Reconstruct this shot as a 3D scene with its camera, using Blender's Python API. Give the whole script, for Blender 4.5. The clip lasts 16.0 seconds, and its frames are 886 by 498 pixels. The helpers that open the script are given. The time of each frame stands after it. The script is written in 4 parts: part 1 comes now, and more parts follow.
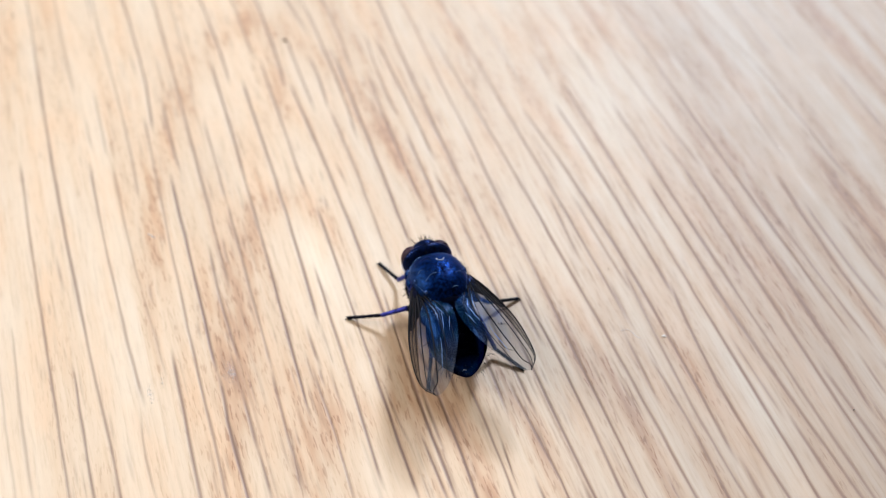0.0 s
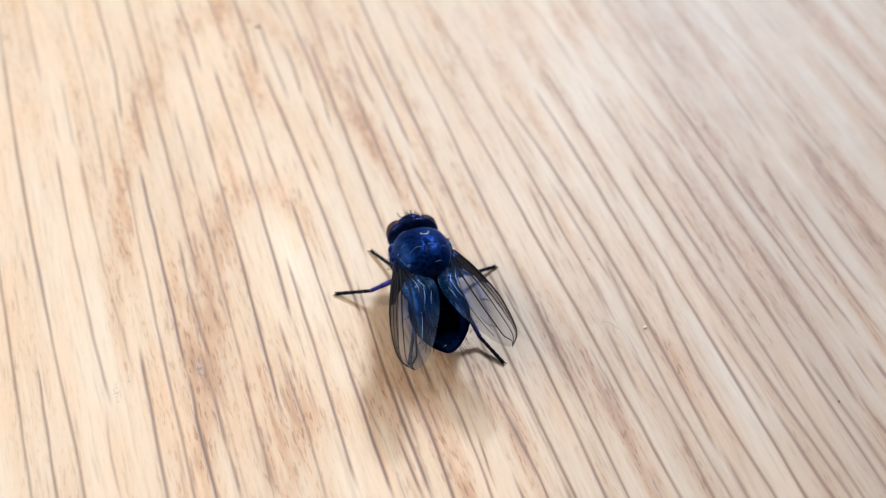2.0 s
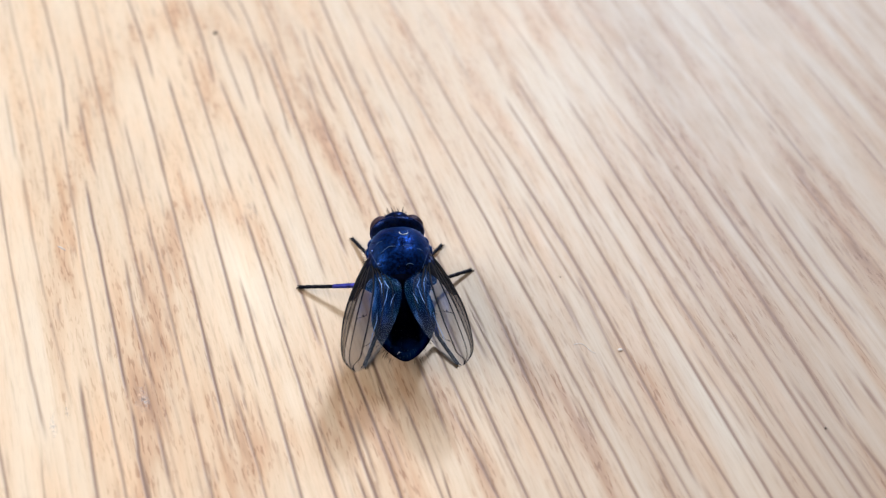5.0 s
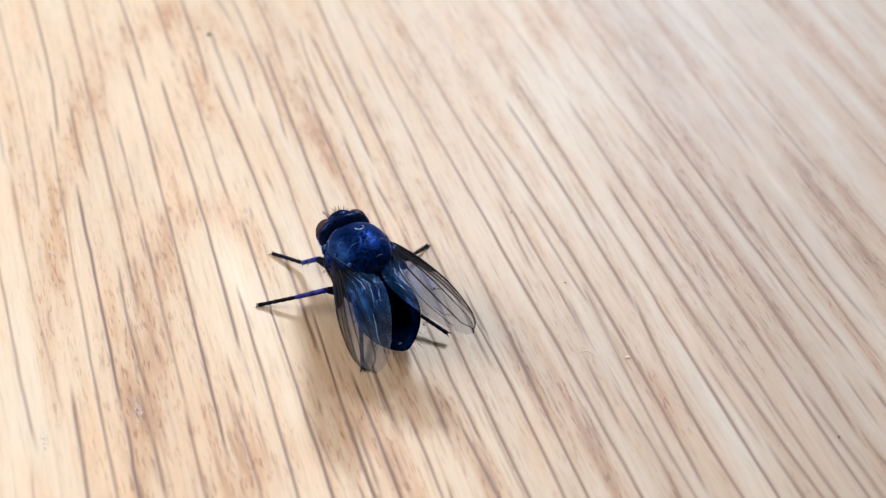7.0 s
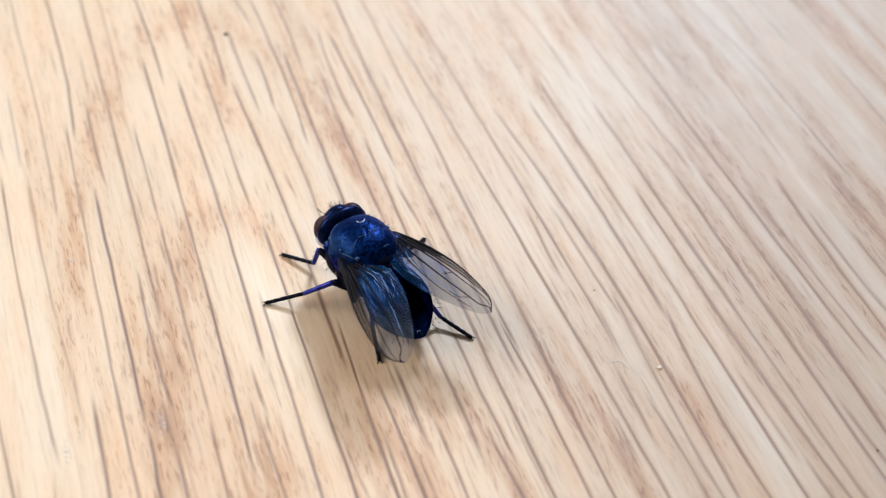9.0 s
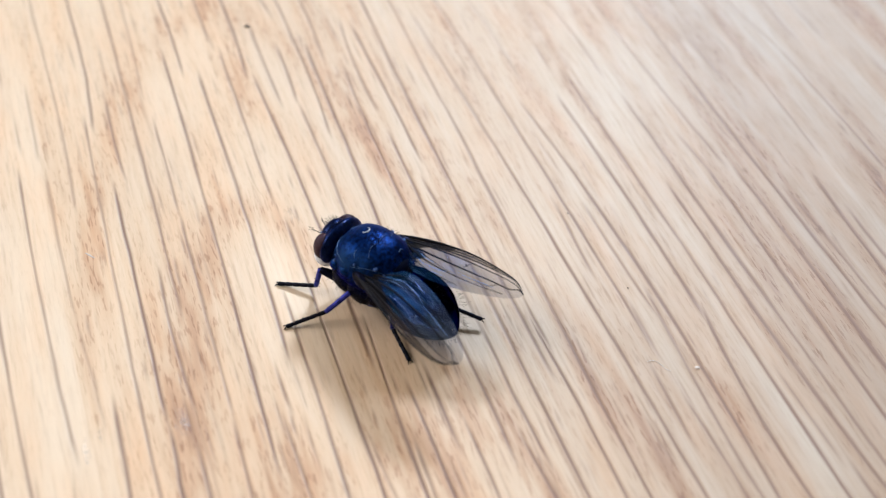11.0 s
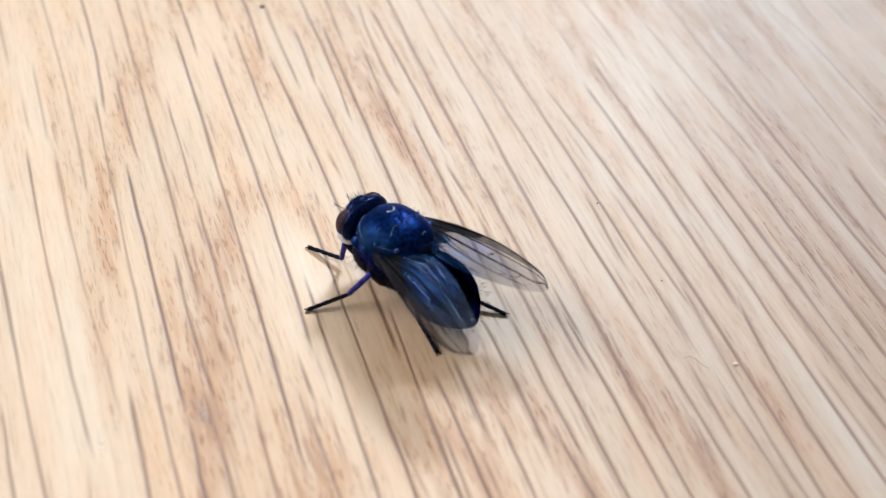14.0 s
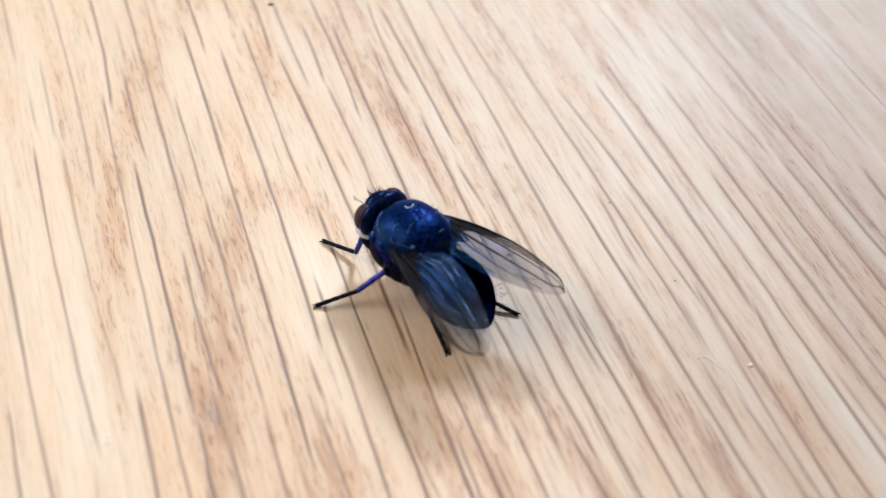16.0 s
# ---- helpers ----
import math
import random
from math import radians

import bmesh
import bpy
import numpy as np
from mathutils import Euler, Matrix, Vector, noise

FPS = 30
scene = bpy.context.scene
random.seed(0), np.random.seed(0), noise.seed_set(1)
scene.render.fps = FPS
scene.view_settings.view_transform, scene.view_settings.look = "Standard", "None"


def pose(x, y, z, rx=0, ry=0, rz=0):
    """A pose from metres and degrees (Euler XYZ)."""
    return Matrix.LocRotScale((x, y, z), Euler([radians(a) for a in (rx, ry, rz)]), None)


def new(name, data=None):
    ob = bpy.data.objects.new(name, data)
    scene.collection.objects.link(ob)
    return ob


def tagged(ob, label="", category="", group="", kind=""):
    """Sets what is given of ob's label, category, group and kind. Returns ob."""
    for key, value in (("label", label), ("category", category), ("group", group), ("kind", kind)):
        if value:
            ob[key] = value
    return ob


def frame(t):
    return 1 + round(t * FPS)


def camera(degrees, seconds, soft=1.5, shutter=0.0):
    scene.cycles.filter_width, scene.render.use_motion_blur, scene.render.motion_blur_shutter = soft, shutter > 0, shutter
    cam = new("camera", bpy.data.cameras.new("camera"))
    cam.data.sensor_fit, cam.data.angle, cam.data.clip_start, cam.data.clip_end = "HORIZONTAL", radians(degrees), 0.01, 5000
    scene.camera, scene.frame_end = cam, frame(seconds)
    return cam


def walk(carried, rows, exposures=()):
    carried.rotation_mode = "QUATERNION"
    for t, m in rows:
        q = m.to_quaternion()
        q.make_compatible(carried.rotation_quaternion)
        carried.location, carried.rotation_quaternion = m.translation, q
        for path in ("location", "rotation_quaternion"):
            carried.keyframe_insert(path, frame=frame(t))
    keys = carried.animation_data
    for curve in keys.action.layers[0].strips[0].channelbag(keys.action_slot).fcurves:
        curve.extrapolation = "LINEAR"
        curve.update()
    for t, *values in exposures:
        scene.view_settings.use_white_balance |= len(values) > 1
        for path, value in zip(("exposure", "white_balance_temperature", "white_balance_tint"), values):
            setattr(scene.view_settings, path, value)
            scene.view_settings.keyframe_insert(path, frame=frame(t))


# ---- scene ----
MM = 0.001

# ---- camera ----
cam = camera(48.0, 16.0, soft=1.15)
PATH = [
    (0.0, pose(-0.00015, -0.05277, 0.06006, 43.946, -1.009, -0.857)),
    (0.5, pose(0.00015, -0.05249, 0.05982, 43.747, -0.918, -0.989)),
    (1.0, pose(0.00057, -0.05206, 0.05953, 43.518, -0.872, -1.151)),
    (1.5, pose(0.00118, -0.05162, 0.05924, 43.299, -0.737, -1.260)),
    (2.0, pose(0.00112, -0.05117, 0.05880, 43.226, -1.026, -1.578)),
    (2.5, pose(0.00095, -0.05081, 0.05810, 43.399, -1.409, -1.865)),
    (3.0, pose(0.00077, -0.05038, 0.05746, 43.604, -1.765, -2.206)),
    (3.5, pose(0.00061, -0.05000, 0.05673, 43.957, -2.120, -2.527)),
    (4.0, pose(0.00125, -0.04922, 0.05659, 43.841, -1.936, -2.592)),
    (4.5, pose(0.00203, -0.04828, 0.05638, 43.700, -1.673, -2.536)),
    (5.0, pose(0.00278, -0.04746, 0.05614, 43.620, -1.472, -2.516)),
    (7.5, pose(0.00156, -0.04588, 0.05464, 44.012, -1.930, -3.109)),
    (8.0, pose(0.00122, -0.04540, 0.05467, 43.784, -1.815, -3.040)),
    (8.5, pose(0.00062, -0.04478, 0.05464, 43.548, -1.889, -3.051)),
    (9.0, pose(0.00013, -0.04429, 0.05436, 43.527, -1.853, -2.981)),
    (11.5, pose(-0.00168, -0.04290, 0.05203, 43.653, -1.629, -2.398)),
    (12.0, pose(-0.00229, -0.04269, 0.05162, 43.527, -1.896, -2.435)),
    (12.5, pose(-0.00284, -0.04250, 0.05121, 43.432, -2.193, -2.517)),
    (13.0, pose(-0.00336, -0.04230, 0.05072, 43.447, -2.482, -2.542)),
    (13.5, pose(-0.00364, -0.04203, 0.05039, 43.454, -2.612, -2.530)),
    (14.0, pose(-0.00381, -0.04162, 0.05010, 43.453, -2.697, -2.414)),
    (14.5, pose(-0.00377, -0.04140, 0.04997, 43.468, -2.561, -2.309)),
    (15.0, pose(-0.00388, -0.04111, 0.04988, 43.345, -2.524, -2.258)),
    (15.5, pose(-0.00418, -0.04113, 0.04963, 43.441, -2.676, -2.263)),
    (16.0, pose(-0.00432, -0.04125, 0.04944, 43.554, -2.701, -2.186)),
]
walk(cam, PATH, [(0.0, 0.0), (9.0, 0.0), (11.5, -0.06), (12.5, -0.1), (13.0, -0.13), (13.5, -0.12), (14.0, -0.03), (16.0, 0.0)])
cam.data.dof.use_dof = True
cam.data.dof.focus_distance = 0.070
cam.data.dof.aperture_fstop = 32.0

# ---- light: daylight through one window behind the table ----
world = bpy.data.worlds.new("daylight")
scene.world = world
world.use_nodes = True
wn = world.node_tree
sky = wn.nodes.new("ShaderNodeTexSky")
sky.sky_type = "NISHITA"
sky.sun_disc = False
sky.sun_elevation = radians(38)
sky.sun_rotation = radians(200)
wn.links.new(sky.outputs["Color"], wn.nodes["Background"].inputs["Color"])
wn.nodes["Background"].inputs["Strength"].default_value = 0.12

WIN_X, WIN_Y, WIN_Z, WIN_W, WIN_H = 0.5, 1.45, 1.3, 0.36, 0.36
sky_lamp = bpy.data.lights.new("window_light", "AREA")
sky_lamp.shape, sky_lamp.size, sky_lamp.size_y = "RECTANGLE", WIN_W, WIN_H
sky_lamp.energy = 74.0
sky_lamp.color = (0.825, 0.95, 1.12)
new("window_light", sky_lamp).matrix_world = pose(WIN_X, WIN_Y + 0.02, WIN_Z, -90, 0, 0)

SIDE_X, SIDE_Y, SIDE_Z, SIDE_W, SIDE_H = -1.1, 0.25, 0.85, 0.8, 1.0
side_lamp = bpy.data.lights.new("side_window_light", "AREA")
side_lamp.shape, side_lamp.size, side_lamp.size_y = "RECTANGLE", SIDE_H, SIDE_W
side_lamp.energy = 25.0
side_lamp.color = (1.01, 0.945, 0.875)
new("side_window_light", side_lamp).matrix_world = pose(SIDE_X - 0.02, SIDE_Y, SIDE_Z, 0, -90, 0)

scene.view_settings.exposure = 0.0


# ---- materials ----
def material(name, colour, rough=0.5, metal=0.0, coat=0.0, gloss=0.5):
    m = bpy.data.materials.new(name)
    m.use_nodes = True
    b = m.node_tree.nodes["Principled BSDF"]
    b.inputs["Base Color"].default_value = (*colour, 1)
    b.inputs["Roughness"].default_value = rough
    b.inputs["Metallic"].default_value = metal
    b.inputs["Coat Weight"].default_value = coat
    b.inputs["Specular IOR Level"].default_value = gloss
    b.inputs["Coat Roughness"].default_value = 0.12
    return m, m.node_tree, b


def add_noise(tree, scale, detail=4, stretch=(1, 1, 1), rough=0.55, along=""):
    """Noise over the object's own axes, or over the vector attribute named by along."""
    coord = tree.nodes.new("ShaderNodeAttribute" if along else "ShaderNodeTexCoord")
    if along:
        coord.attribute_name = along
    place = tree.nodes.new("ShaderNodeMapping")
    place.vector_type = "TEXTURE"
    place.inputs["Scale"].default_value = stretch
    tex = tree.nodes.new("ShaderNodeTexNoise")
    tex.inputs["Scale"].default_value = scale
    tex.inputs["Detail"].default_value = detail
    tex.inputs["Roughness"].default_value = rough
    tree.links.new(coord.outputs["Vector" if along else "Object"], place.inputs["Vector"])
    tree.links.new(place.outputs["Vector"], tex.inputs["Vector"])
    return tex


def add_ramp(tree, source, stops):
    ramp = tree.nodes.new("ShaderNodeValToRGB")
    e = ramp.color_ramp.elements
    while len(e) < len(stops):
        e.new(0.5)
    for k, (p, c) in enumerate(stops):
        e[k].position = p
        e[k].color = (*c, 1) if len(c) == 3 else c
    tree.links.new(source, ramp.inputs["Fac"])
    return ramp


def add_mix(tree, fac, a, b, mode="MIX"):
    mix = tree.nodes.new("ShaderNodeMix")
    mix.data_type, mix.blend_type = "RGBA", mode
    for socket, value in ((mix.inputs[0], fac), (mix.inputs[6], a), (mix.inputs[7], b)):
        if isinstance(value, (int, float)):
            socket.default_value = value
        elif isinstance(value, tuple):
            socket.default_value = (*value, 1)
        else:
            tree.links.new(value, socket)
    return mix.outputs[2]


def add_bump(tree, bsdf, height, strength, distance):
    bump = tree.nodes.new("ShaderNodeBump")
    bump.inputs["Strength"].default_value = strength
    bump.inputs["Distance"].default_value = distance
    tree.links.new(height, bump.inputs["Height"])
    tree.links.new(bump.outputs["Normal"], bsdf.inputs["Normal"])
    return bump


GRAIN = radians(18.5)


def oak_material():
    m, tree, b = material("oak", (0.5, 0.36, 0.22), 0.42)
    pore = tree.nodes.new("ShaderNodeAttribute")
    pore.attribute_name = "pore"
    tone = tree.nodes.new("ShaderNodeAttribute")
    tone.attribute_name = "tone"
    fibre = add_noise(tree, 3600, 4, (1, 14, 1), 0.6, "board")
    hue = add_noise(tree, 420, 4, (1, 5, 1), along="board")
    cloud = add_noise(tree, 130, 3, (1, 2.5, 1), along="board")
    base = add_ramp(tree, tone.outputs["Fac"], [(0.0, (0.30, 0.145, 0.07)), (0.35, (0.49, 0.292, 0.165)), (0.6, (0.61, 0.442, 0.298)), (1.0, (0.71, 0.59, 0.46))])
    soft = add_mix(tree, 0.15, base.outputs["Color"], add_ramp(tree, cloud.outputs["Fac"], [(0.3, (0.49, 0.345, 0.245)), (0.7, (0.65, 0.505, 0.395))]).outputs["Color"])
    grained = add_mix(tree, 0.45, soft, add_ramp(tree, fibre.outputs["Fac"], [(0.28, (0.76, 0.70, 0.64)), (0.48, (1.0, 0.99, 0.98)), (0.72, (1.05, 1.05, 1.05))]).outputs["Color"], "MULTIPLY")
    grained = add_mix(tree, 0.8, grained, add_ramp(tree, hue.outputs["Fac"], [(0.3, (1.04, 0.95, 0.86)), (0.5, (1.0, 1.0, 0.98)), (0.7, (0.99, 1.03, 1.06))]).outputs["Color"], "MULTIPLY")
    # short dark flecks, thick where the figure is dark
    fleck = add_noise(tree, 5600, 2, (1, 7, 1), 0.5, "board")
    amount = add_ramp(tree, tone.outputs["Fac"], [(0.4, (0.8, 0.8, 0.8)), (0.62, (0.25, 0.25, 0.25)), (0.72, (0.08, 0.08, 0.08))])
    spots = add_ramp(tree, fleck.outputs["Fac"], [(0.56, (0, 0, 0)), (0.63, (1, 1, 1))])
    dashes = add_mix(tree, 1.0, spots.outputs["Color"], amount.outputs["Color"], "MULTIPLY")
    grained = add_mix(tree, dashes, grained, add_mix(tree, 1.0, grained, (0.62, 0.5, 0.42), "MULTIPLY"))
    # the light's falloff over the board, painted into the oak colour
    light_falloff = tree.nodes.new("ShaderNodeAttribute")
    light_falloff.attribute_name = "light_falloff"
    grained = add_mix(tree, light_falloff.outputs["Fac"], grained, add_mix(tree, 1.0, grained, (0.53, 0.515, 0.525), "MULTIPLY"))
    final = add_mix(tree, pore.outputs["Fac"], grained, (0.165, 0.088, 0.06))
    tree.links.new(final, b.inputs["Base Color"])
    rough = add_ramp(tree, fibre.outputs["Fac"], [(0.3, (0.68, 0.68, 0.68)), (0.7, (0.54, 0.54, 0.54))])
    tree.links.new(rough.outputs["Color"], b.inputs["Roughness"])
    b.inputs["Specular IOR Level"].default_value = 0.62
    add_bump(tree, b, fibre.outputs["Fac"], 0.25, 0.00006)
    return m


def cuticle_material(name, dark, light, rough, metal, scale=2200, coat=0.0, gloss=0.2, wrinkle=0.0002, edge=(0.3, 0.4, 0.8)):
    m, tree, b = material(name, light, rough, metal, coat, gloss)
    b.inputs["Specular Tint"].default_value = (*edge, 1)
    fine = add_noise(tree, scale, 5)
    broad = add_noise(tree, scale / 6, 3)
    both = add_mix(tree, 0.5, fine.outputs["Color"], broad.outputs["Color"])
    ramp = add_ramp(tree, both, [(0.40, dark), (0.60, light)])
    tree.links.new(ramp.outputs["Color"], b.inputs["Base Color"])
    r = add_ramp(tree, fine.outputs["Fac"], [(0.3, (rough * 0.75,) * 3), (0.7, (min(1, rough * 1.3),) * 3)])
    tree.links.new(r.outputs["Color"], b.inputs["Roughness"])
    folds = add_noise(tree, scale / 2.0, 3, rough=0.6)
    relief = add_mix(tree, 0.3, folds.outputs["Color"], fine.outputs["Color"])
    add_bump(tree, b, relief, 0.55, wrinkle)
    return m


def thorax_material():
    """Blue dusting over the back, thinned behind to paint in shade, and bare polished blue-black cuticle down the
    sides.
    """
    m, tree, b = material("thorax_cuticle", (0.006, 0.034, 0.135), 0.4, 0.6, 0.0, 0.08)
    b.inputs["Specular Tint"].default_value = (0.1, 0.3, 1.0, 1)
    coord = tree.nodes.new("ShaderNodeTexCoord")
    axes = tree.nodes.new("ShaderNodeSeparateXYZ")
    tree.links.new(coord.outputs["Object"], axes.inputs["Vector"])
    fine = add_noise(tree, 4200, 4)
    broad = add_noise(tree, 750, 3)
    high = tree.nodes.new("ShaderNodeMapRange")
    high.inputs["From Min"].default_value = 0.0036
    high.inputs["From Max"].default_value = 0.005
    tree.links.new(axes.outputs["Z"], high.inputs["Value"])
    patchy = add_ramp(tree, broad.outputs["Fac"], [(0.36, (0.6, 0.6, 0.6)), (0.6, (1, 1, 1))])
    # shade on the rear of the back, put in by thinning the dusting
    fore = tree.nodes.new("ShaderNodeMapRange")
    fore.inputs["From Min"].default_value = 0.0014
    fore.inputs["From Max"].default_value = 0.0034
    fore.inputs["To Min"].default_value = 0.6
    tree.links.new(axes.outputs["Y"], fore.inputs["Value"])
    kept = add_mix(tree, 1.0, high.outputs["Result"], fore.outputs["Result"], "MULTIPLY")
    dusted = add_mix(tree, 1.0, kept, patchy.outputs["Color"], "MULTIPLY")
    dust_blue = add_ramp(tree, fine.outputs["Fac"], [(0.38, (0.0006, 0.005, 0.032)), (0.62, (0.002, 0.017, 0.08))])
    # the bloom is palest along the front rim and the shoulders
    front = tree.nodes.new("ShaderNodeMapRange")
    front.inputs["From Min"].default_value = 0.0036
    front.inputs["From Max"].default_value = 0.0052
    tree.links.new(axes.outputs["Y"], front.inputs["Value"])
    wide = tree.nodes.new("ShaderNodeMath")
    wide.operation = "ABSOLUTE"
    tree.links.new(axes.outputs["X"], wide.inputs[0])
    flank = tree.nodes.new("ShaderNodeMapRange")
    flank.inputs["From Min"].default_value = 0.0011
    flank.inputs["From Max"].default_value = 0.002
    tree.links.new(wide.outputs[0], flank.inputs["Value"])
    bloom = tree.nodes.new("ShaderNodeMath")
    bloom.operation = "MAXIMUM"
    tree.links.new(front.outputs["Result"], bloom.inputs[0])
    tree.links.new(flank.outputs["Result"], bloom.inputs[1])
    rim = add_mix(tree, 1.0, bloom.outputs[0], patchy.outputs["Color"], "MULTIPLY")
    dust_blue = add_mix(tree, rim, dust_blue.outputs["Color"], (0.009, 0.035, 0.11))
    bare = add_ramp(tree, fine.outputs["Fac"], [(0.44, (0.0002, 0.0007, 0.006)), (0.66, (0.0025, 0.018, 0.13))])
    tree.links.new(add_mix(tree, dusted, bare.outputs["Color"], dust_blue), b.inputs["Base Color"])
    tree.links.new(add_mix(tree, dusted, (0.2, 0.2, 0.2), (0.48, 0.48, 0.48)), b.inputs["Roughness"])
    tree.links.new(add_mix(tree, dusted, (0.9, 0.9, 0.9), (0.35, 0.35, 0.35)), b.inputs["Metallic"])
    add_bump(tree, b, add_noise(tree, 2600, 3, rough=0.6).outputs["Fac"], 0.22, 0.0002)
    return m


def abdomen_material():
    """Metallic blue flanks and tip, a broad black band down the middle of the back and black below, with reflections
    painted in.
    """
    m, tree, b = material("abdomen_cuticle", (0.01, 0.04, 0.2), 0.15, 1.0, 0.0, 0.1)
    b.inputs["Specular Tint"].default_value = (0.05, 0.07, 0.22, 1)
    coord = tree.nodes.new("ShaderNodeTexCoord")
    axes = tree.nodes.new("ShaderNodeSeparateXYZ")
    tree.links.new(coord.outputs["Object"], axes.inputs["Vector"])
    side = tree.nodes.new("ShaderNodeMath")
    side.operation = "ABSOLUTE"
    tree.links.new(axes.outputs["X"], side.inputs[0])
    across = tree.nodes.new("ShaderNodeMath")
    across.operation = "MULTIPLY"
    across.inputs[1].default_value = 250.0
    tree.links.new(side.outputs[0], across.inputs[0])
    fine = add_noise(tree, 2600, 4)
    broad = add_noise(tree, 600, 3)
    # blue paints in reflected gleams, black the dark surroundings mirrored between them
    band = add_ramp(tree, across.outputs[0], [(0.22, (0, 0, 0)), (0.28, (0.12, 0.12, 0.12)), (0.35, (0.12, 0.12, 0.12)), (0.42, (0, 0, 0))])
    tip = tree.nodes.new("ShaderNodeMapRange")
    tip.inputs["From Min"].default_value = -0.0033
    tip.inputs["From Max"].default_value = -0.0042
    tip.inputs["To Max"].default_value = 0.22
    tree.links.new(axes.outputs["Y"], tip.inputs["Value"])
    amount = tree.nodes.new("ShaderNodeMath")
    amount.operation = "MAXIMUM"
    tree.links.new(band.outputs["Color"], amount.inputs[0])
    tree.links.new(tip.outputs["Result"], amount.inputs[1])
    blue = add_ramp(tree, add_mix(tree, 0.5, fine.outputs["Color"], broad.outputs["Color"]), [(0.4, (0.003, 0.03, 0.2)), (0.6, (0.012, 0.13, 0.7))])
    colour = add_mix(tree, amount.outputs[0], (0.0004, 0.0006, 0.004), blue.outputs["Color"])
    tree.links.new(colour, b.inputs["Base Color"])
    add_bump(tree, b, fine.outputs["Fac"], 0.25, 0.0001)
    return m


def wing_material():
    """Smoky blue membrane at the base and inner lobe, clear and grey further out, with sky reflections painted in."""
    m, tree, b = material("wing_membrane", (0.5, 0.52, 0.56), 0.13)
    b.inputs["IOR"].default_value = 1.4
    b.inputs["Specular Tint"].default_value = (0.04, 0.28, 1.0, 1)
    smoke = tree.nodes.new("ShaderNodeAttribute")
    smoke.attribute_name = "smoke"
    gleam = add_ramp(tree, smoke.outputs["Fac"], [(0.0, (0.07, 0.07, 0.07)), (1.0, (0.08, 0.08, 0.08))])
    tree.links.new(gleam.outputs["Color"], b.inputs["Specular IOR Level"])
    crinkle = add_noise(tree, 2000, 5, (1, 6, 1))
    dapple = add_noise(tree, 900, 3)
    # the brightest blue stop paints in reflections on the crinkles
    tint = add_ramp(tree, crinkle.outputs["Fac"], [(0.38, (0.0009, 0.006, 0.027)), (0.54, (0.0025, 0.014, 0.056)), (0.7, (0.025, 0.085, 0.25))])
    teal = add_mix(tree, add_ramp(tree, dapple.outputs["Fac"], [(0.45, (0, 0, 0)), (0.65, (0.7, 0.7, 0.7))]).outputs["Color"], tint.outputs["Color"], (0.006, 0.03, 0.046))
    # outer grey is lightened for the sky the membrane would reflect
    pale = add_ramp(tree, crinkle.outputs["Fac"], [(0.35, (0.05, 0.055, 0.07)), (0.65, (0.16, 0.165, 0.185))])
    mixed = add_mix(tree, smoke.outputs["Fac"], pale.outputs["Color"], teal)
    tree.links.new(mixed, b.inputs["Base Color"])
    veil = add_ramp(tree, smoke.outputs["Fac"], [(0.0, (0.34, 0.34, 0.34)), (0.5, (0.48, 0.48, 0.48)), (1.0, (0.66, 0.66, 0.66))])
    tree.links.new(veil.outputs["Color"], b.inputs["Alpha"])
    add_bump(tree, b, crinkle.outputs["Fac"], 0.55, 0.0003)
    return m


def plaster_material():
    m, tree, b = material("plaster", (0.3, 0.28, 0.25), 0.85)
    n = add_noise(tree, 9, 4)
    ramp = add_ramp(tree, n.outputs["Fac"], [(0.3, (0.27, 0.25, 0.22)), (0.7, (0.33, 0.31, 0.27))])
    tree.links.new(ramp.outputs["Color"], b.inputs["Base Color"])
    add_bump(tree, b, add_noise(tree, 240, 3).outputs["Fac"], 0.15, 0.001)
    return m


def carpet_material():
    m, tree, b = material("floor_covering", (0.30, 0.27, 0.24), 0.9)
    ramp = add_ramp(tree, add_noise(tree, 300, 4).outputs["Fac"], [(0.3, (0.22, 0.2, 0.18)), (0.7, (0.36, 0.33, 0.3))])
    tree.links.new(ramp.outputs["Color"], b.inputs["Base Color"])
    return m


OAK = oak_material()
PLASTER = plaster_material()
CARPET = carpet_material()
FRAME_PAINT = material("white_frame_paint", (0.8, 0.8, 0.79), 0.35)[0]
THORAX_BLUE = thorax_material()
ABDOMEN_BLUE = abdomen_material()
HEAD_DARK = cuticle_material("head_cuticle", (0.0005, 0.0018, 0.01), (0.003, 0.013, 0.07), 0.34, 0.7, 4000, 0.04, wrinkle=0.0002)
SCUTELLUM_DARK = cuticle_material("scutellum_cuticle", (0.0003, 0.0006, 0.003), (0.0006, 0.0014, 0.008), 0.55, 0.1, 3000, 0.0, 0.04, wrinkle=0.0001)
PLEURA_BLACK = cuticle_material("side_cuticle", (0.0006, 0.0008, 0.003), (0.002, 0.005, 0.035), 0.22, 0.8, 2600, 0.05, 0.15, wrinkle=0.0003, edge=(0.1, 0.12, 0.3))
LEG_DARK = cuticle_material("leg_cuticle", (0.0012, 0.0014, 0.004), (0.004, 0.005, 0.016), 0.4, 0.4, gloss=0.15, edge=(0.15, 0.16, 0.4))
LEG_BLUE = cuticle_material("shin_cuticle", (0.01, 0.011, 0.07), (0.045, 0.05, 0.34), 0.32, 0.5)
FOOT_BLACK = cuticle_material("foot_cuticle", (0.0015, 0.0014, 0.002), (0.006, 0.005, 0.007), 0.5, 0.0, gloss=0.15)
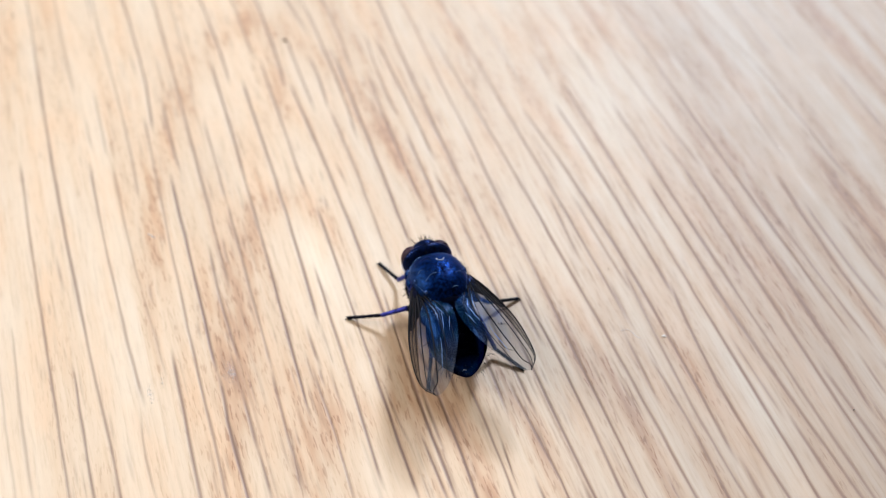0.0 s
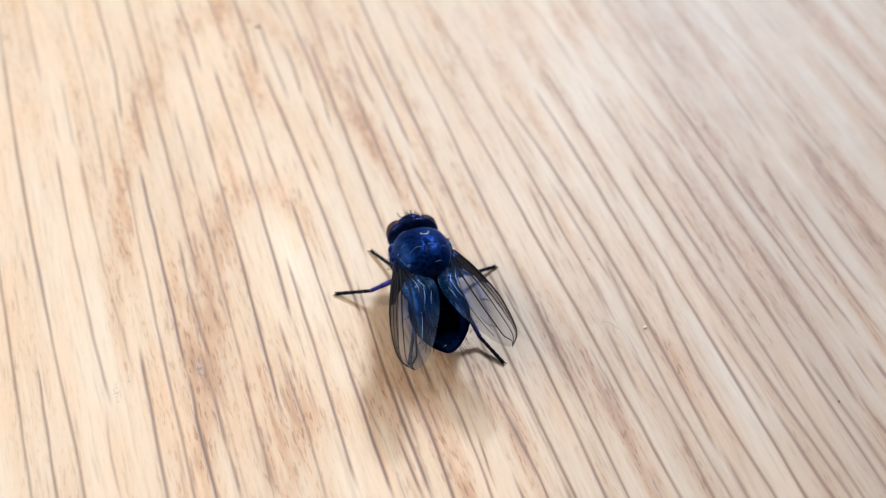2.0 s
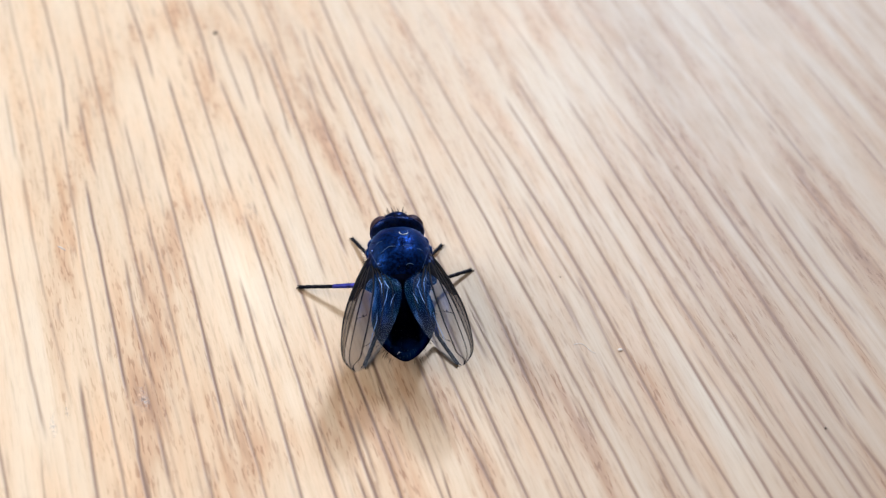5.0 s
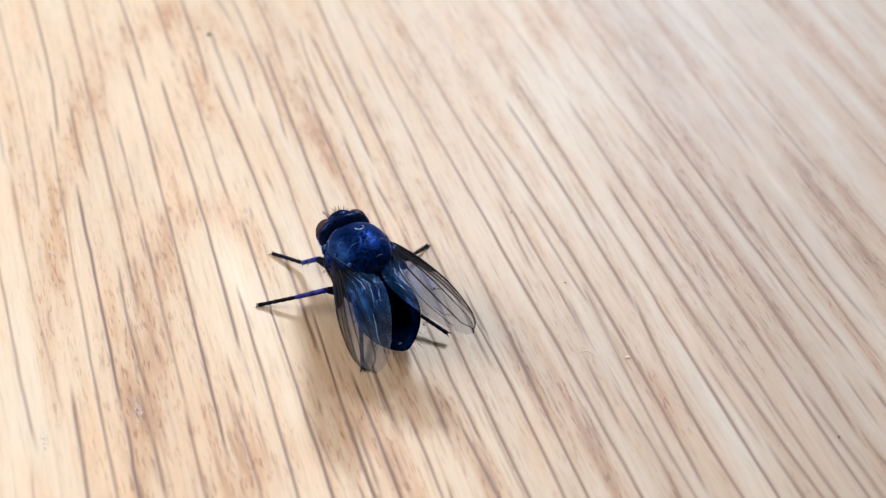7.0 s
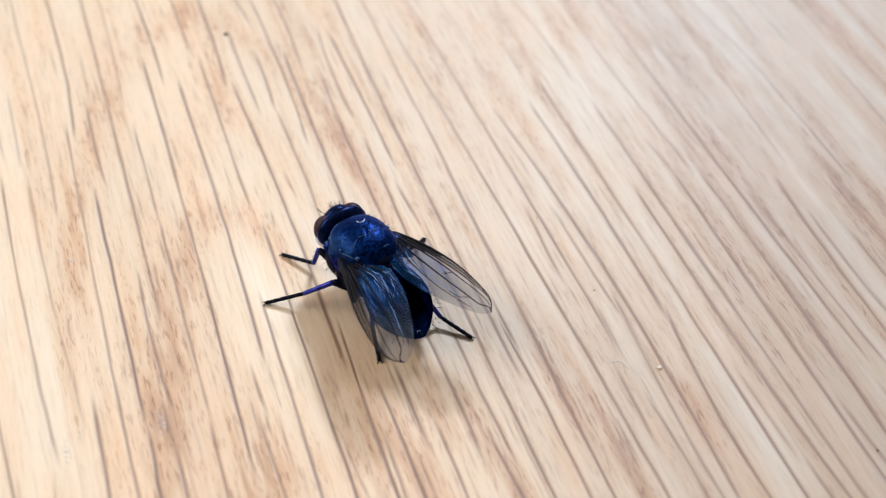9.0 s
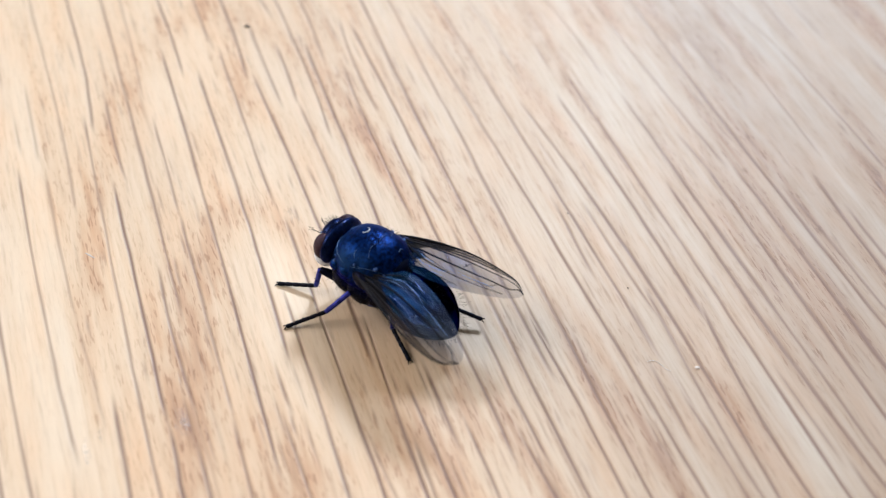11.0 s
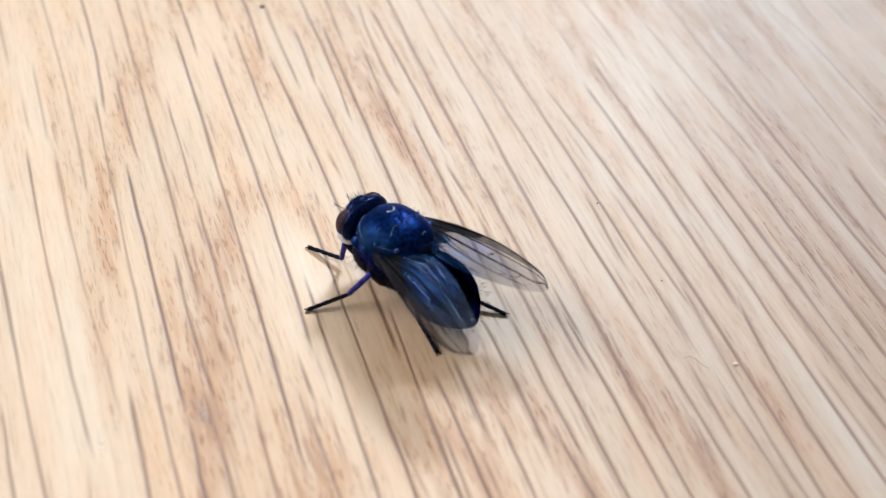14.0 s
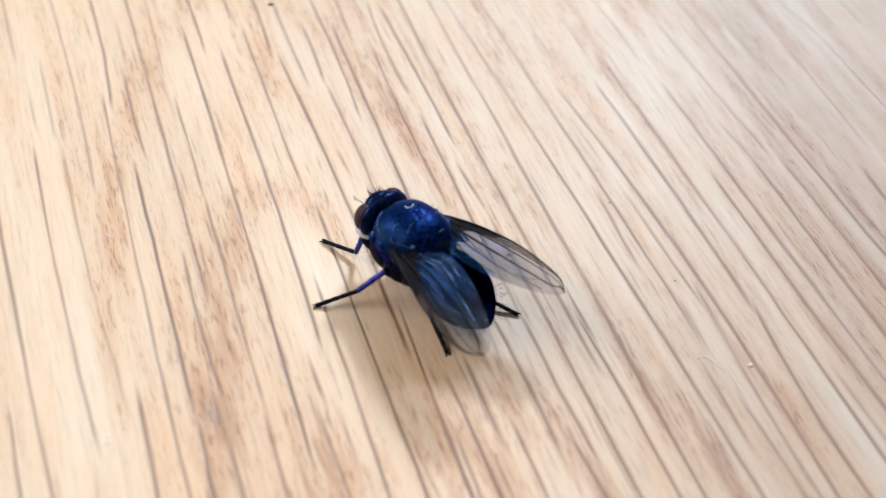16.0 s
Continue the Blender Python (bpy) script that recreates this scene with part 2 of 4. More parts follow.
EYE_RED = cuticle_material("eye_facets", (0.012, 0.004, 0.006), (0.03, 0.009, 0.014), 0.6, 0.0, 6000, 0.0, 0.3, wrinkle=0.00005, edge=(0.8, 0.75, 1.0))
# pale blue that stands in for window glints on the wing's folds
FOLD_GLINT = material("fold_glint_blue", (0.13, 0.22, 0.42), 0.2)[0]
COSTAL, costal_tree, costal_bsdf = material("costal_membrane", (0.035, 0.018, 0.009), 0.6, gloss=0.08)
costal_bsdf.inputs["Alpha"].default_value = 0.5
SILVER = cuticle_material("silver_dusting", (0.42, 0.45, 0.5), (0.7, 0.72, 0.76), 0.45, 0.0)
DUSTING = cuticle_material("blue_grey_dusting", (0.03, 0.06, 0.14), (0.14, 0.22, 0.38), 0.5, 0.1, 5000)
GLINT_KNOB = cuticle_material("glint_knob_cuticle", (0.02, 0.05, 0.16), (0.08, 0.14, 0.33), 0.3, 0.3, 5000)
BRISTLE = material("bristle_black", (0.004, 0.005, 0.008), 0.6, gloss=0.15)[0]
VEIN = material("vein_brown", (0.006, 0.005, 0.007), 0.75, gloss=0.12)[0]
MEMBRANE = wing_material()
DARK_MEMBRANE, dark_tree, dark_bsdf = material("wing_base_membrane", (0.002, 0.002, 0.004), 0.7, gloss=0.04)
dark_bsdf.inputs["Alpha"].default_value = 0.92
CALYPTER = cuticle_material("calypter_membrane", (0.003, 0.003, 0.004), (0.012, 0.012, 0.016), 0.5, 0.0)
CRUMB = material("dark_crumb", (0.09, 0.065, 0.05), 0.8)[0]
LINT, lint_tree, lint_bsdf = material("pale_lint", (0.84, 0.79, 0.76), 0.8)
lint_bsdf.inputs["Alpha"].default_value = 0.5
CHALK, chalk_tree, chalk_bsdf = material("chalk_film", (0.82, 0.79, 0.8), 0.8)
chalk_tree.links.new(add_ramp(chalk_tree, add_noise(chalk_tree, 4200, 4).outputs["Fac"], [(0.42, (0, 0, 0)), (0.62, (0.12, 0.12, 0.12))]).outputs["Color"], chalk_bsdf.inputs["Alpha"])


# ---- mesh helpers ----
def finish(name, verts, faces, mat, parent=None, label="", smooth=True):
    me = bpy.data.meshes.new(name)
    me.from_pydata([tuple(v) for v in verts], [], [tuple(f) for f in faces])
    me.update()
    me.materials.append(mat)
    if smooth:
        me.shade_smooth()
    ob = new(name, me)
    if parent:
        ob.parent = parent
    return tagged(ob, label)


def part(name, bm, mat, parent=None, label="", smooth=True):
    me = bpy.data.meshes.new(name)
    bmesh.ops.recalc_face_normals(bm, faces=bm.faces)
    bm.to_mesh(me)
    bm.free()
    me.materials.append(mat)
    if smooth:
        me.shade_smooth()
    ob = new(name, me)
    if parent:
        ob.parent = parent
    return tagged(ob, label)


def add_box(bm, lo, hi, bevel=0.0):
    made = bmesh.ops.create_cube(bm, size=1.0)["verts"]
    for v in made:
        v.co = Vector([lo[k] if v.co[k] < 0 else hi[k] for k in range(3)])
    if bevel:
        edges = {e for v in made for e in v.link_edges}
        bmesh.ops.bevel(bm, geom=list(edges), offset=bevel, segments=2, affect="EDGES")


def box(name, lo, hi, mat, parent=None, label="", bevel=0.0):
    bm = bmesh.new()
    add_box(bm, lo, hi, bevel)
    return part(name, bm, mat, parent, label, smooth=False)


def blob(bm, centre, radii, turn=(0, 0, 0), shape=None, segments=32, rings=20):
    """An ellipsoid in millimetres; shape(v) may bend the unit sphere first."""
    made = bmesh.ops.create_uvsphere(bm, u_segments=segments, v_segments=rings, radius=1.0)["verts"]
    m = pose(*centre, *turn) @ Matrix.Diagonal((*radii, 1))
    for v in made:
        p = shape(v.co.copy()) if shape else v.co
        v.co = (m @ p) * MM


def tube(points, radii, sides=7):
    """Verts and faces of a tapering tube through points, in millimetres."""
    verts, faces = [], []
    pts = [Vector(p) for p in points]
    for k, p in enumerate(pts):
        way = (pts[min(k + 1, len(pts) - 1)] - pts[max(k - 1, 0)]).normalized()
        side = way.cross(Vector((0, 0, 1)) if abs(way.z) < 0.9 else Vector((1, 0, 0))).normalized()
        up = side.cross(way)
        for s in range(sides):
            a = 2 * math.pi * s / sides
            verts.append((p + (side * math.cos(a) + up * math.sin(a)) * radii[k]) * MM)
    for k in range(len(pts) - 1):
        for s in range(sides):
            t = (s + 1) % sides
            faces.append((k * sides + s, k * sides + t, (k + 1) * sides + t, (k + 1) * sides + s))
    faces.append(tuple(range(sides))[::-1])
    faces.append(tuple(range((len(pts) - 1) * sides, len(pts) * sides)))
    return verts, faces


def hairs(name, roots, parent, mat=None):
    """Tapering bristles: rows of root, tip and thickness in millimetres."""
    verts, faces = [], []
    for root, tip, thick in roots:
        root, tip = Vector(root), Vector(tip)
        way = (tip - root).normalized()
        side = way.orthogonal().normalized()
        other = way.cross(side)
        n = len(verts)
        bow = (root + tip) / 2 + Vector((0, 0, (tip - root).length * 0.06))
        for c, r in ((root, thick), (bow, thick * 0.75)):
            for k in range(3):
                a = 2.0944 * k
                verts.append((c + (side * math.cos(a) + other * math.sin(a)) * r) * MM)
        verts.append(tip * MM)
        for k in range(3):
            j = (k + 1) % 3
            faces += [(n + k, n + j, n + 3 + j, n + 3 + k), (n + 3 + k, n + 3 + j, n + 6)]
    ob = finish(name, verts, faces, mat or BRISTLE, parent)
    return tagged(ob, kind="stuff")


# ---- room that closes the place ----
X0, X1, Y0, Y1, Z0, Z1 = -1.1, 2.0, -2.0, 1.45, -0.75, 1.75
T = 0.15


def structure(ob, label, category):
    return tagged(ob, label, category, kind="structure")


structure(box("floor", (X0 - T, Y0 - T, Z0 - T), (X1 + T, Y1 + T, Z0), CARPET), "plain brown floor under the table", "floor")
structure(box("ceiling", (X0 - T, Y0 - T, Z1), (X1 + T, Y1 + T, Z1 + T), PLASTER), "plain beige ceiling", "ceiling")
structure(box("wall_east", (X1, Y0, Z0), (X1 + T, Y1, Z1), PLASTER), "plain beige plaster wall", "wall")
structure(box("wall_south", (X0 - T, Y0 - T, Z0), (X1 + T, Y0, Z1), PLASTER), "plain beige plaster wall", "wall")


def wall_with_window(name, window, span, opening, m):
    """A wall along x in its own axes, with an opening (x0, x1, z0, z1), placed by m."""
    x0, x1, z0, z1 = opening
    bm = bmesh.new()
    add_box(bm, (span[0], 0, Z0), (x0, T, Z1))
    add_box(bm, (x1, 0, Z0), (span[1], T, Z1))
    add_box(bm, (x0, 0, Z0), (x1, T, z0))
    add_box(bm, (x0, 0, z1), (x1, T, Z1))
    wall = part(name, bm, PLASTER, smooth=False)
    wall.matrix_world = m
    structure(wall, "beige plaster wall with a window opening", "wall")
    win = new(window)
    win.matrix_world = m @ pose((x0 + x1) / 2, 0.1, z0)
    tagged(win, "white framed window in the plaster wall", "window", kind="structure")
    w, h = (x1 - x0) / 2, z1 - z0
    bm = bmesh.new()
    add_box(bm, (-w, -0.03, 0), (-w + 0.05, 0.03, h))
    add_box(bm, (w - 0.05, -0.03, 0), (w, 0.03, h))
    add_box(bm, (-w + 0.05, -0.03, 0), (w - 0.05, 0.03, 0.05))
    add_box(bm, (-w + 0.05, -0.03, h - 0.05), (w - 0.05, 0.03, h))
    part("window_frame", bm, FRAME_PAINT, win, smooth=False)


wall_with_window("wall_north", "window_1", (X0 - T, X1 + T), (WIN_X - WIN_W / 2, WIN_X + WIN_W / 2, WIN_Z - WIN_H / 2, WIN_Z + WIN_H / 2), pose(0, Y1, 0))
wall_with_window("wall_west", "window_2", (Y0, Y1), (SIDE_Y - SIDE_W / 2, SIDE_Y + SIDE_W / 2, SIDE_Z - SIDE_H / 2, SIDE_Z + SIDE_H / 2), pose(X0, 0, 0, 0, 0, 90))


# ---- oak table ----
# Pore lines of the oak, deepest first, in millimetres: along and across the grain at either end, and the bow between.
DEEP_PORES_A = [
    (-13, -19.8, 0, -19.8, -0.0), (28, -17.4, 51, -17.5, 0.3), (-7, -17.0, -3, -16.9, 0.1), (-2, -16.9, 20, -16.9, -0.0), (-14, -16.8, -8, -16.8, -0.0),
    (-8, -11.3, 36, -10.4, 0.1), (-17, -6.0, 12, -5.5, 0.0), (-18, -3.6, 1, -2.9, -0.1), (-19, -2.2, -5, -1.9, 0.1), (-19, 0.2, -9, 0.5, 0.1),
    (6, 0.9, 33, 1.9, -0.0), (-21, 5.4, -3, 5.7, -0.0), (-22, 7.2, -3, 7.8, 0.2), (-7, 7.2, 43, 9.1, -0.3),
]
PLAIN_PORES_A = [
    (-10, -28.1, 26, -29.4, -0.1), (-10, -26.6, 1, -27.0, 0.0), (-7, -25.1, 50, -27.2, -0.4), (-3, -22.4, 24, -23.5, -0.3), (-13, -18.2, 29, -18.0, -0.1),
    (21, -15.9, 31, -16.0, -0.1), (-10, -15.5, -5, -15.5, -0.0), (-14, -15.4, -10, -15.4, 0.0), (-2, -15.1, 10, -15.2, -0.2), (6, -14.5, 50, -14.3, 0.1),
    (-14, -13.3, -10, -13.1, 0.0), (-14, -13.1, -4, -13.0, -0.1), (-3, -13.0, 15, -12.8, -0.0), (16, -12.8, 27, -12.7, -0.0), (-16, -10.1, -5, -10.1, 0.1),
]
PLAIN_PORES_B = [
    (-4, -9.5, -1, -9.6, 0.0), (33, -9.3, 49, -9.5, 0.2), (0, -8.6, 32, -8.0, 0.2), (-15, -8.0, 5, -7.4, -0.0), (37, -6.2, 47, -6.2, 0.1),
    (15, -5.9, 35, -5.5, -0.1), (-18, -4.2, -13, -4.3, 0.0), (31, -4.1, 47, -3.7, 0.2), (-2, -3.5, 30, -3.6, 0.2), (26, -2.3, 38, -2.2, -0.0),
    (4, -1.3, 25, -0.9, 0.1), (26, -1.0, 34, -0.6, 0.1), (-10, -0.6, -4, -0.4, 0.0), (21, 0.5, 45, 1.1, 0.3), (-18, 0.7, -15, 1.0, 0.0),
]
PLAIN_PORES_C = [
    (-20, 2.1, -19, 2.1, 0.0), (-12, 2.3, -1, 2.4, 0.2), (31, 2.8, 44, 3.3, 0.2), (-19, 3.7, -11, 3.4, 0.0), (10, 3.4, 29, 4.2, -0.2),
    (-13, 4.2, -2, 4.3, -0.1), (3, 4.4, 19, 5.0, 0.0), (-21, 5.0, -20, 5.0, 0.0), (9, 5.8, 13, 5.7, 0.0), (-5, 5.7, 7, 5.8, 0.1),
    (16, 6.4, 35, 6.7, 0.1), (-5, 8.0, -1, 8.1, 0.0), (-22, 8.7, 42, 11.5, -0.0), (-23, 11.9, 35, 12.6, 0.3), (-24, 14.0, -12, 14.5, 0.1),
]
PLAIN_PORES_D = [
    (-7, 14.6, 41, 15.6, 0.1), (-21, 16.0, 19, 16.9, 0.8), (-25, 17.9, -6, 19.5, -0.5), (-6, 19.3, 19, 20.3, 0.1), (-26, 19.8, 22, 22.3, 0.2),
    (-27, 21.5, -20, 21.6, -0.0), (-27, 22.6, 6, 23.7, -0.3), (-27, 23.4, 17, 25.6, -0.1), (-26, 25.4, 7, 27.7, -0.1), (-25, 28.0, -22, 28.0, 0.0),
    (-21, 27.7, 6, 29.8, 0.3), (-20, 29.6, -17, 29.9, 0.0), (-21, 31.0, -18, 31.2, 0.0), (-14, 30.6, 35, 33.8, -0.2), (-15, 33.3, 3, 35.3, -0.2),
]
FAINT_PORES_A = [
    (-9, -30.5, 6, -31.1, -0.1), (10, -27.0, 13, -27.2, 0.0), (36, -24.0, 53, -24.5, -0.0), (-9, -24.0, -8, -24.1, 0.0), (27, -23.2, 31, -23.3, 0.0),
    (-12, -22.6, -5, -22.8, -0.2), (26, -22.0, 35, -22.1, 0.0), (8, -21.2, 23, -21.6, -0.1), (48, -21.0, 52, -21.0, 0.0), (-1, -20.6, 7, -21.1, 0.0),
    (19, -19.9, 46, -20.5, 0.2), (37, -17.9, 40, -18.0, 0.0), (33, -15.6, 39, -15.5, 0.0), (31, -13.0, 50, -12.7, 0.1), (-13, -5.2, -8, -5.5, -0.1),
    (-4, -4.7, -3, -4.8, 0.0),
]
FAINT_PORES_B = [
    (-14, -3.1, -9, -2.9, 0.0), (15, -2.2, 17, -2.3, 0.0), (39, 0.1, 46, -0.5, 0.0), (-3, 4.2, 2, 4.4, 0.0), (23, 5.1, 36, 5.8, -0.2),
    (-15, 13.2, -9, 13.6, 0.0), (0, 13.7, 7, 14.3, -0.0), (-8, 14.6, -4, 14.9, 0.0), (-24, 15.1, -3, 16.6, -0.3), (-25, 16.1, -22, 16.3, 0.0),
    (-5, 16.2, 6, 16.4, -0.1), (23, 18.2, 39, 18.7, 0.1), (-19, 21.2, -12, 21.4, -0.0), (23, 21.3, 27, 21.5, 0.0), (21, 25.3, 37, 25.5, 0.3),
    (-24, 26.4, -17, 26.5, 0.0),
]
FAINT_PORES_C = [
    (7, 27.6, 11, 27.5, 0.0), (7, 29.2, 35, 30.3, -0.3), (-15, 31.6, 2, 32.3, 0.0), (-13, 34.7, -1, 35.6, -0.2), (17, 35.3, 24, 35.6, 0.0),
    (-11, 36.8, -4, 37.3, 0.0), (29, 37.2, 33, 37.6, 0.0), (6, 37.4, 30, 40.3, -0.0), (-7, 39.4, 2, 39.7, -0.2), (-7, 41.7, -2, 42.0, 0.0),
    (2, 41.4, 19, 42.8, 0.0), (20, 42.7, 30, 42.5, 0.0), (20, 45.2, 31, 46.4, -0.2), (-1, 47.1, 5, 47.8, 0.0), (19, 47.8, 28, 48.5, 0.0),
    (6, 48.8, 15, 50.0, 0.0),
]
PORES = [
    (1.0, DEEP_PORES_A), (0.78, PLAIN_PORES_A), (0.92, PLAIN_PORES_B), (0.92, PLAIN_PORES_C),
    (0.92, PLAIN_PORES_D), (0.5, FAINT_PORES_A), (0.72, FAINT_PORES_B), (0.72, FAINT_PORES_C),
]
# The grain fans out a little: at v it lies this many times as far from the middle as at 0.
MIDDLE, FAN = -9.0, 0.0021
# Outside this stretch of the board the pores follow no particular one.
LEFT_U, RIGHT_U = -32, 51


def pore_lines(rng, v):
    """Centre across the grain and strength along v of every pore line."""
    lines = []
    for depth, rows in PORES:
        for v0, u0, v1, u1, bow in rows:
            f = (v - v0) / (v1 - v0)
            g = np.clip(f, 0, 1)
            # ends that leave the stretch run on
            edge = -18 - 0.22 * max(0.0, u0)
            lo = v0 - 50 if v0 < edge or (v0 < -6 and u0 < -16 and depth > 0.6) else v0
            hi = v1 + 40 if v1 > 44 - 0.35 * max(0.0, u1) else v1
            soft = np.clip((v - lo) / 2.2 + 0.5, 0, 1) * np.clip((hi - v) / 2.2 + 0.5, 0, 1)
            centre = u0 + (u1 - u0) * g + 4 * bow * g * (1 - g)
            # past its ends a line keeps to the fan
            lines.append(((centre - MIDDLE) / (1 + FAN * np.clip(v, v0, v1)) + MIDDLE, depth * soft))
    for side, far in ((LEFT_U, -53), (RIGHT_U, 79)):
        p = side
        while abs(p - side) < abs(far - side):
            lines.append((np.full_like(v, p), np.full_like(v, 0.3)))
            p += math.copysign(rng.uniform(1.2, 2.6), far - side)
    for k in range(70):
        start, long = rng.uniform(-50, 70), rng.uniform(6, 20)
        at = np.clip((v - start) / 2, 0, 1) * np.clip((start + long - v) / 2, 0, 1)
        lines.append((np.full_like(v, rng.uniform(-50, 76)), 0.22 * at))
    return lines


def smooth_noise(rng, xs, step):
    """One-dimensional smooth noise, about -1 to 1."""
    lo = math.floor(xs.min() / step) - 1
    knots = rng.uniform(-1, 1, int((xs.max() - lo * step) / step) + 4)
    p = xs / step - lo
    i = p.astype(int)
    f = p - i
    f = f * f * (3 - 2 * f)
    return knots[i] * (1 - f) + knots[i + 1] * f


def sheet_noise(rng, u, v, su, sv):
    """Smooth noise over the sheet, about -1 to 1, with its own grain size each way."""
    a, b = u / su, v / sv
    a, b = a - a.min() + 1, b - b.min() + 1
    grid = rng.uniform(-1, 1, (int(a.max()) + 3, int(b.max()) + 3))
    i, j = a.astype(int), b.astype(int)
    f, g = a - i, b - j
    f, g = f * f * (3 - 2 * f), g * g * (3 - 2 * g)
    top = grid[i][:, j] * (1 - f)[:, None] + grid[i + 1][:, j] * f[:, None]
    low = grid[i][:, j + 1] * (1 - f)[:, None] + grid[i + 1][:, j + 1] * f[:, None]
    return top * (1 - g)[None] + low * g[None]


# Patches of the figure: x, y, width, length in millimetres, strength (darker below 0).
FIGURE = [
    (-9.3, 4.0, 1.9, 4.5, 0.25), (-4.9, 2.6, 1.2, 4.0, 0.2), (-2.7, -10.8, 3.0, 2.6, -0.3), (1.4, -9.3, 2.4, 3.0, -0.2),
    (-5.9, -12.8, 2.2, 3.0, -0.25), (6.3, -8.6, 1.2, 5.0, -0.45), (9.0, -14.5, 0.8, 4.0, -0.5), (3.2, -6.5, 0.7, 4.0, -0.3), (15.8, -10.9, 0.8, 8.0, -0.6), (11.4, -3.4, 0.8, 7.0, -0.6), (21.0, -7.0, 0.9, 6.0, -0.45), (26.5, 3.0, 1.0, 8.0, -0.25), (6.0, 10.5, 0.9, 7.0, -0.25), (-14.0, -6.5, 1.4, 5.0, -0.25),
]
# Arches of the flat-sawn figure: apex across and along the grain, fall to either side, strength.
ARCHES = [(-7.9, 15.0, 0.29, 0.64, 0.22), (-5.2, 42.6, 0.15, 0.40, 0.21), (-6.0, 27.0, 0.20, 0.5, 0.08), (-7.0, -4.0, 0.35, 0.5, 0.10)]
STREAKS = [(30.5, 36.5, 0.9, 11.0, 0.75), (21.5, 25.5, 0.9, 9.0, 0.5), (35.0, 12.5, 0.7, 10.0, 0.45), (45.0, 22.0, 0.8, 9.0, 0.45), (14.0, 20.0, 0.7, 9.0, 0.4), (25.5, -9.0, 0.5, 6.0, 0.4)]


def table_top_mesh():
    rng = np.random.default_rng(11)
    ca, sa = math.cos(GRAIN), math.sin(GRAIN)
    u = np.concatenate([np.linspace(-420, -56, 14), np.arange(-52, -33, 0.15), np.arange(-33, 52, 0.085), np.arange(52, 78, 0.15), np.linspace(82, 420, 14)])
    v = np.concatenate([np.linspace(-700, -50, 14), np.arange(-44, 72, 0.5), np.linspace(76, 620, 14)])
    uu, vv = np.meshgrid(u, v, indexing="ij")
    # the grain spreads in the middle and runs straight again towards the table's edges
    spread = 1 - np.clip((np.abs(uu - MIDDLE) - 110) / 290, 0, 1)
    fan = MIDDLE + (uu - MIDDLE) * (1 + FAN * spread * np.clip(vv, -60, 90))
    pore = np.zeros_like(uu)
    tone = 0.67 + 0.11 * sheet_noise(rng, u, v, 2.2, 26) + 0.09 * sheet_noise(rng, u, v, 0.8, 15) + 0.07 * sheet_noise(rng, u, v, 0.3, 7)
    for x, y, wide, far, k in FIGURE + STREAKS:
        pu, pv = x * ca + y * sa, -x * sa + y * ca
        tone += k * 0.6 * np.exp(-(((uu - pu) / wide) ** 2) - ((vv - pv) / far) ** 2)
    rag = 1.6 * sheet_noise(rng, u, v, 1.1, 9.0)
    for pu, pv, left, right, k in ARCHES:
        off = uu - pu
        fall = np.where(off < 0, left, right) * off * off
        slope = 1 + 2 * np.where(off < 0, left, right) * np.abs(off)
        tone -= k * np.exp(-(((vv - pv + fall + rag) / (1.3 + 0.9 * slope)) ** 2)) * (fall < 40)
    tone += np.clip((uu - 4) / 25, 0, 1) * (0.2 * sheet_noise(rng, u, v, 1.1, 24) + 0.14 * sheet_noise(rng, u, v, 1.9, 10))
    # the darker figure breaks up into short flecks
    flecks = 0.6 * sheet_noise(rng, u, v, 0.28, 1.6) + 0.6 * sheet_noise(rng, u, v, 0.5, 4.0)
    tone += np.clip(0.72 - tone, 0, 0.5) * 0.6 * flecks
    near = (u > -53) & (u < 79)
    for centre, shown in pore_lines(rng, v):
        # pores fade at the far right, painting in the sheen that washes them out
        shown = shown * (1 - 0.6 * np.clip((v - 5) / 28, 0, 1) * np.clip((centre - 5) / 8, 0, 1))
        a = np.searchsorted(u, centre.min() - 1.2)
        b = np.searchsorted(u, centre.max() + 1.2)
        wob = 0.05 * smooth_noise(rng, v, 9.0) + 0.03 * smooth_noise(rng, v, 2.5)
        width = 0.112 + 0.0016 * np.clip(centre, 0, 25) + 0.03 * smooth_noise(rng, v, 11.0) + 0.02 * smooth_noise(rng, v, 2.2)
        gone = smooth_noise(rng, v, 17.0) + 0.5 * smooth_noise(rng, v, 3.0)
        force = np.clip(0.92 + 0.2 * gone, 0.45, 1.0) * shown
        d = (uu[a:b] - centre[None] - wob[None]) / width[None]
        pore[a:b] = np.maximum(pore[a:b], force[None] * np.exp(-np.abs(d) ** 2.4))
        tone[a:b] -= 0.03 * force[None] * np.exp(-((d * width[None] / 0.5) ** 2))
    for k in range(3600):
        pu, pv = rng.uniform(-50, 76), rng.uniform(-42, 70)
        a, b = np.searchsorted(u, (pu - 0.5, pu + 0.5))
        c, d = np.searchsorted(v, (pv - 4, pv + 4))
        zone = np.clip((0.84 - tone[min(a, len(u) - 1), min(c, len(v) - 1)]) * 1.3, 0.05, 0.6)
        spot = zone * rng.uniform(0.3, 1.3) * np.exp(-(((uu[a:b, c:d] - pu) / rng.uniform(0.07, 0.11)) ** 2) - ((vv[a:b, c:d] - pv) / rng.uniform(0.5, 1.6)) ** 2)
        pore[a:b, c:d] = np.maximum(pore[a:b, c:d], spot)
    pore[~near] = 0.15
    z = -0.05 * pore
    x, y = fan * ca - vv * sa, fan * sa + vv * ca
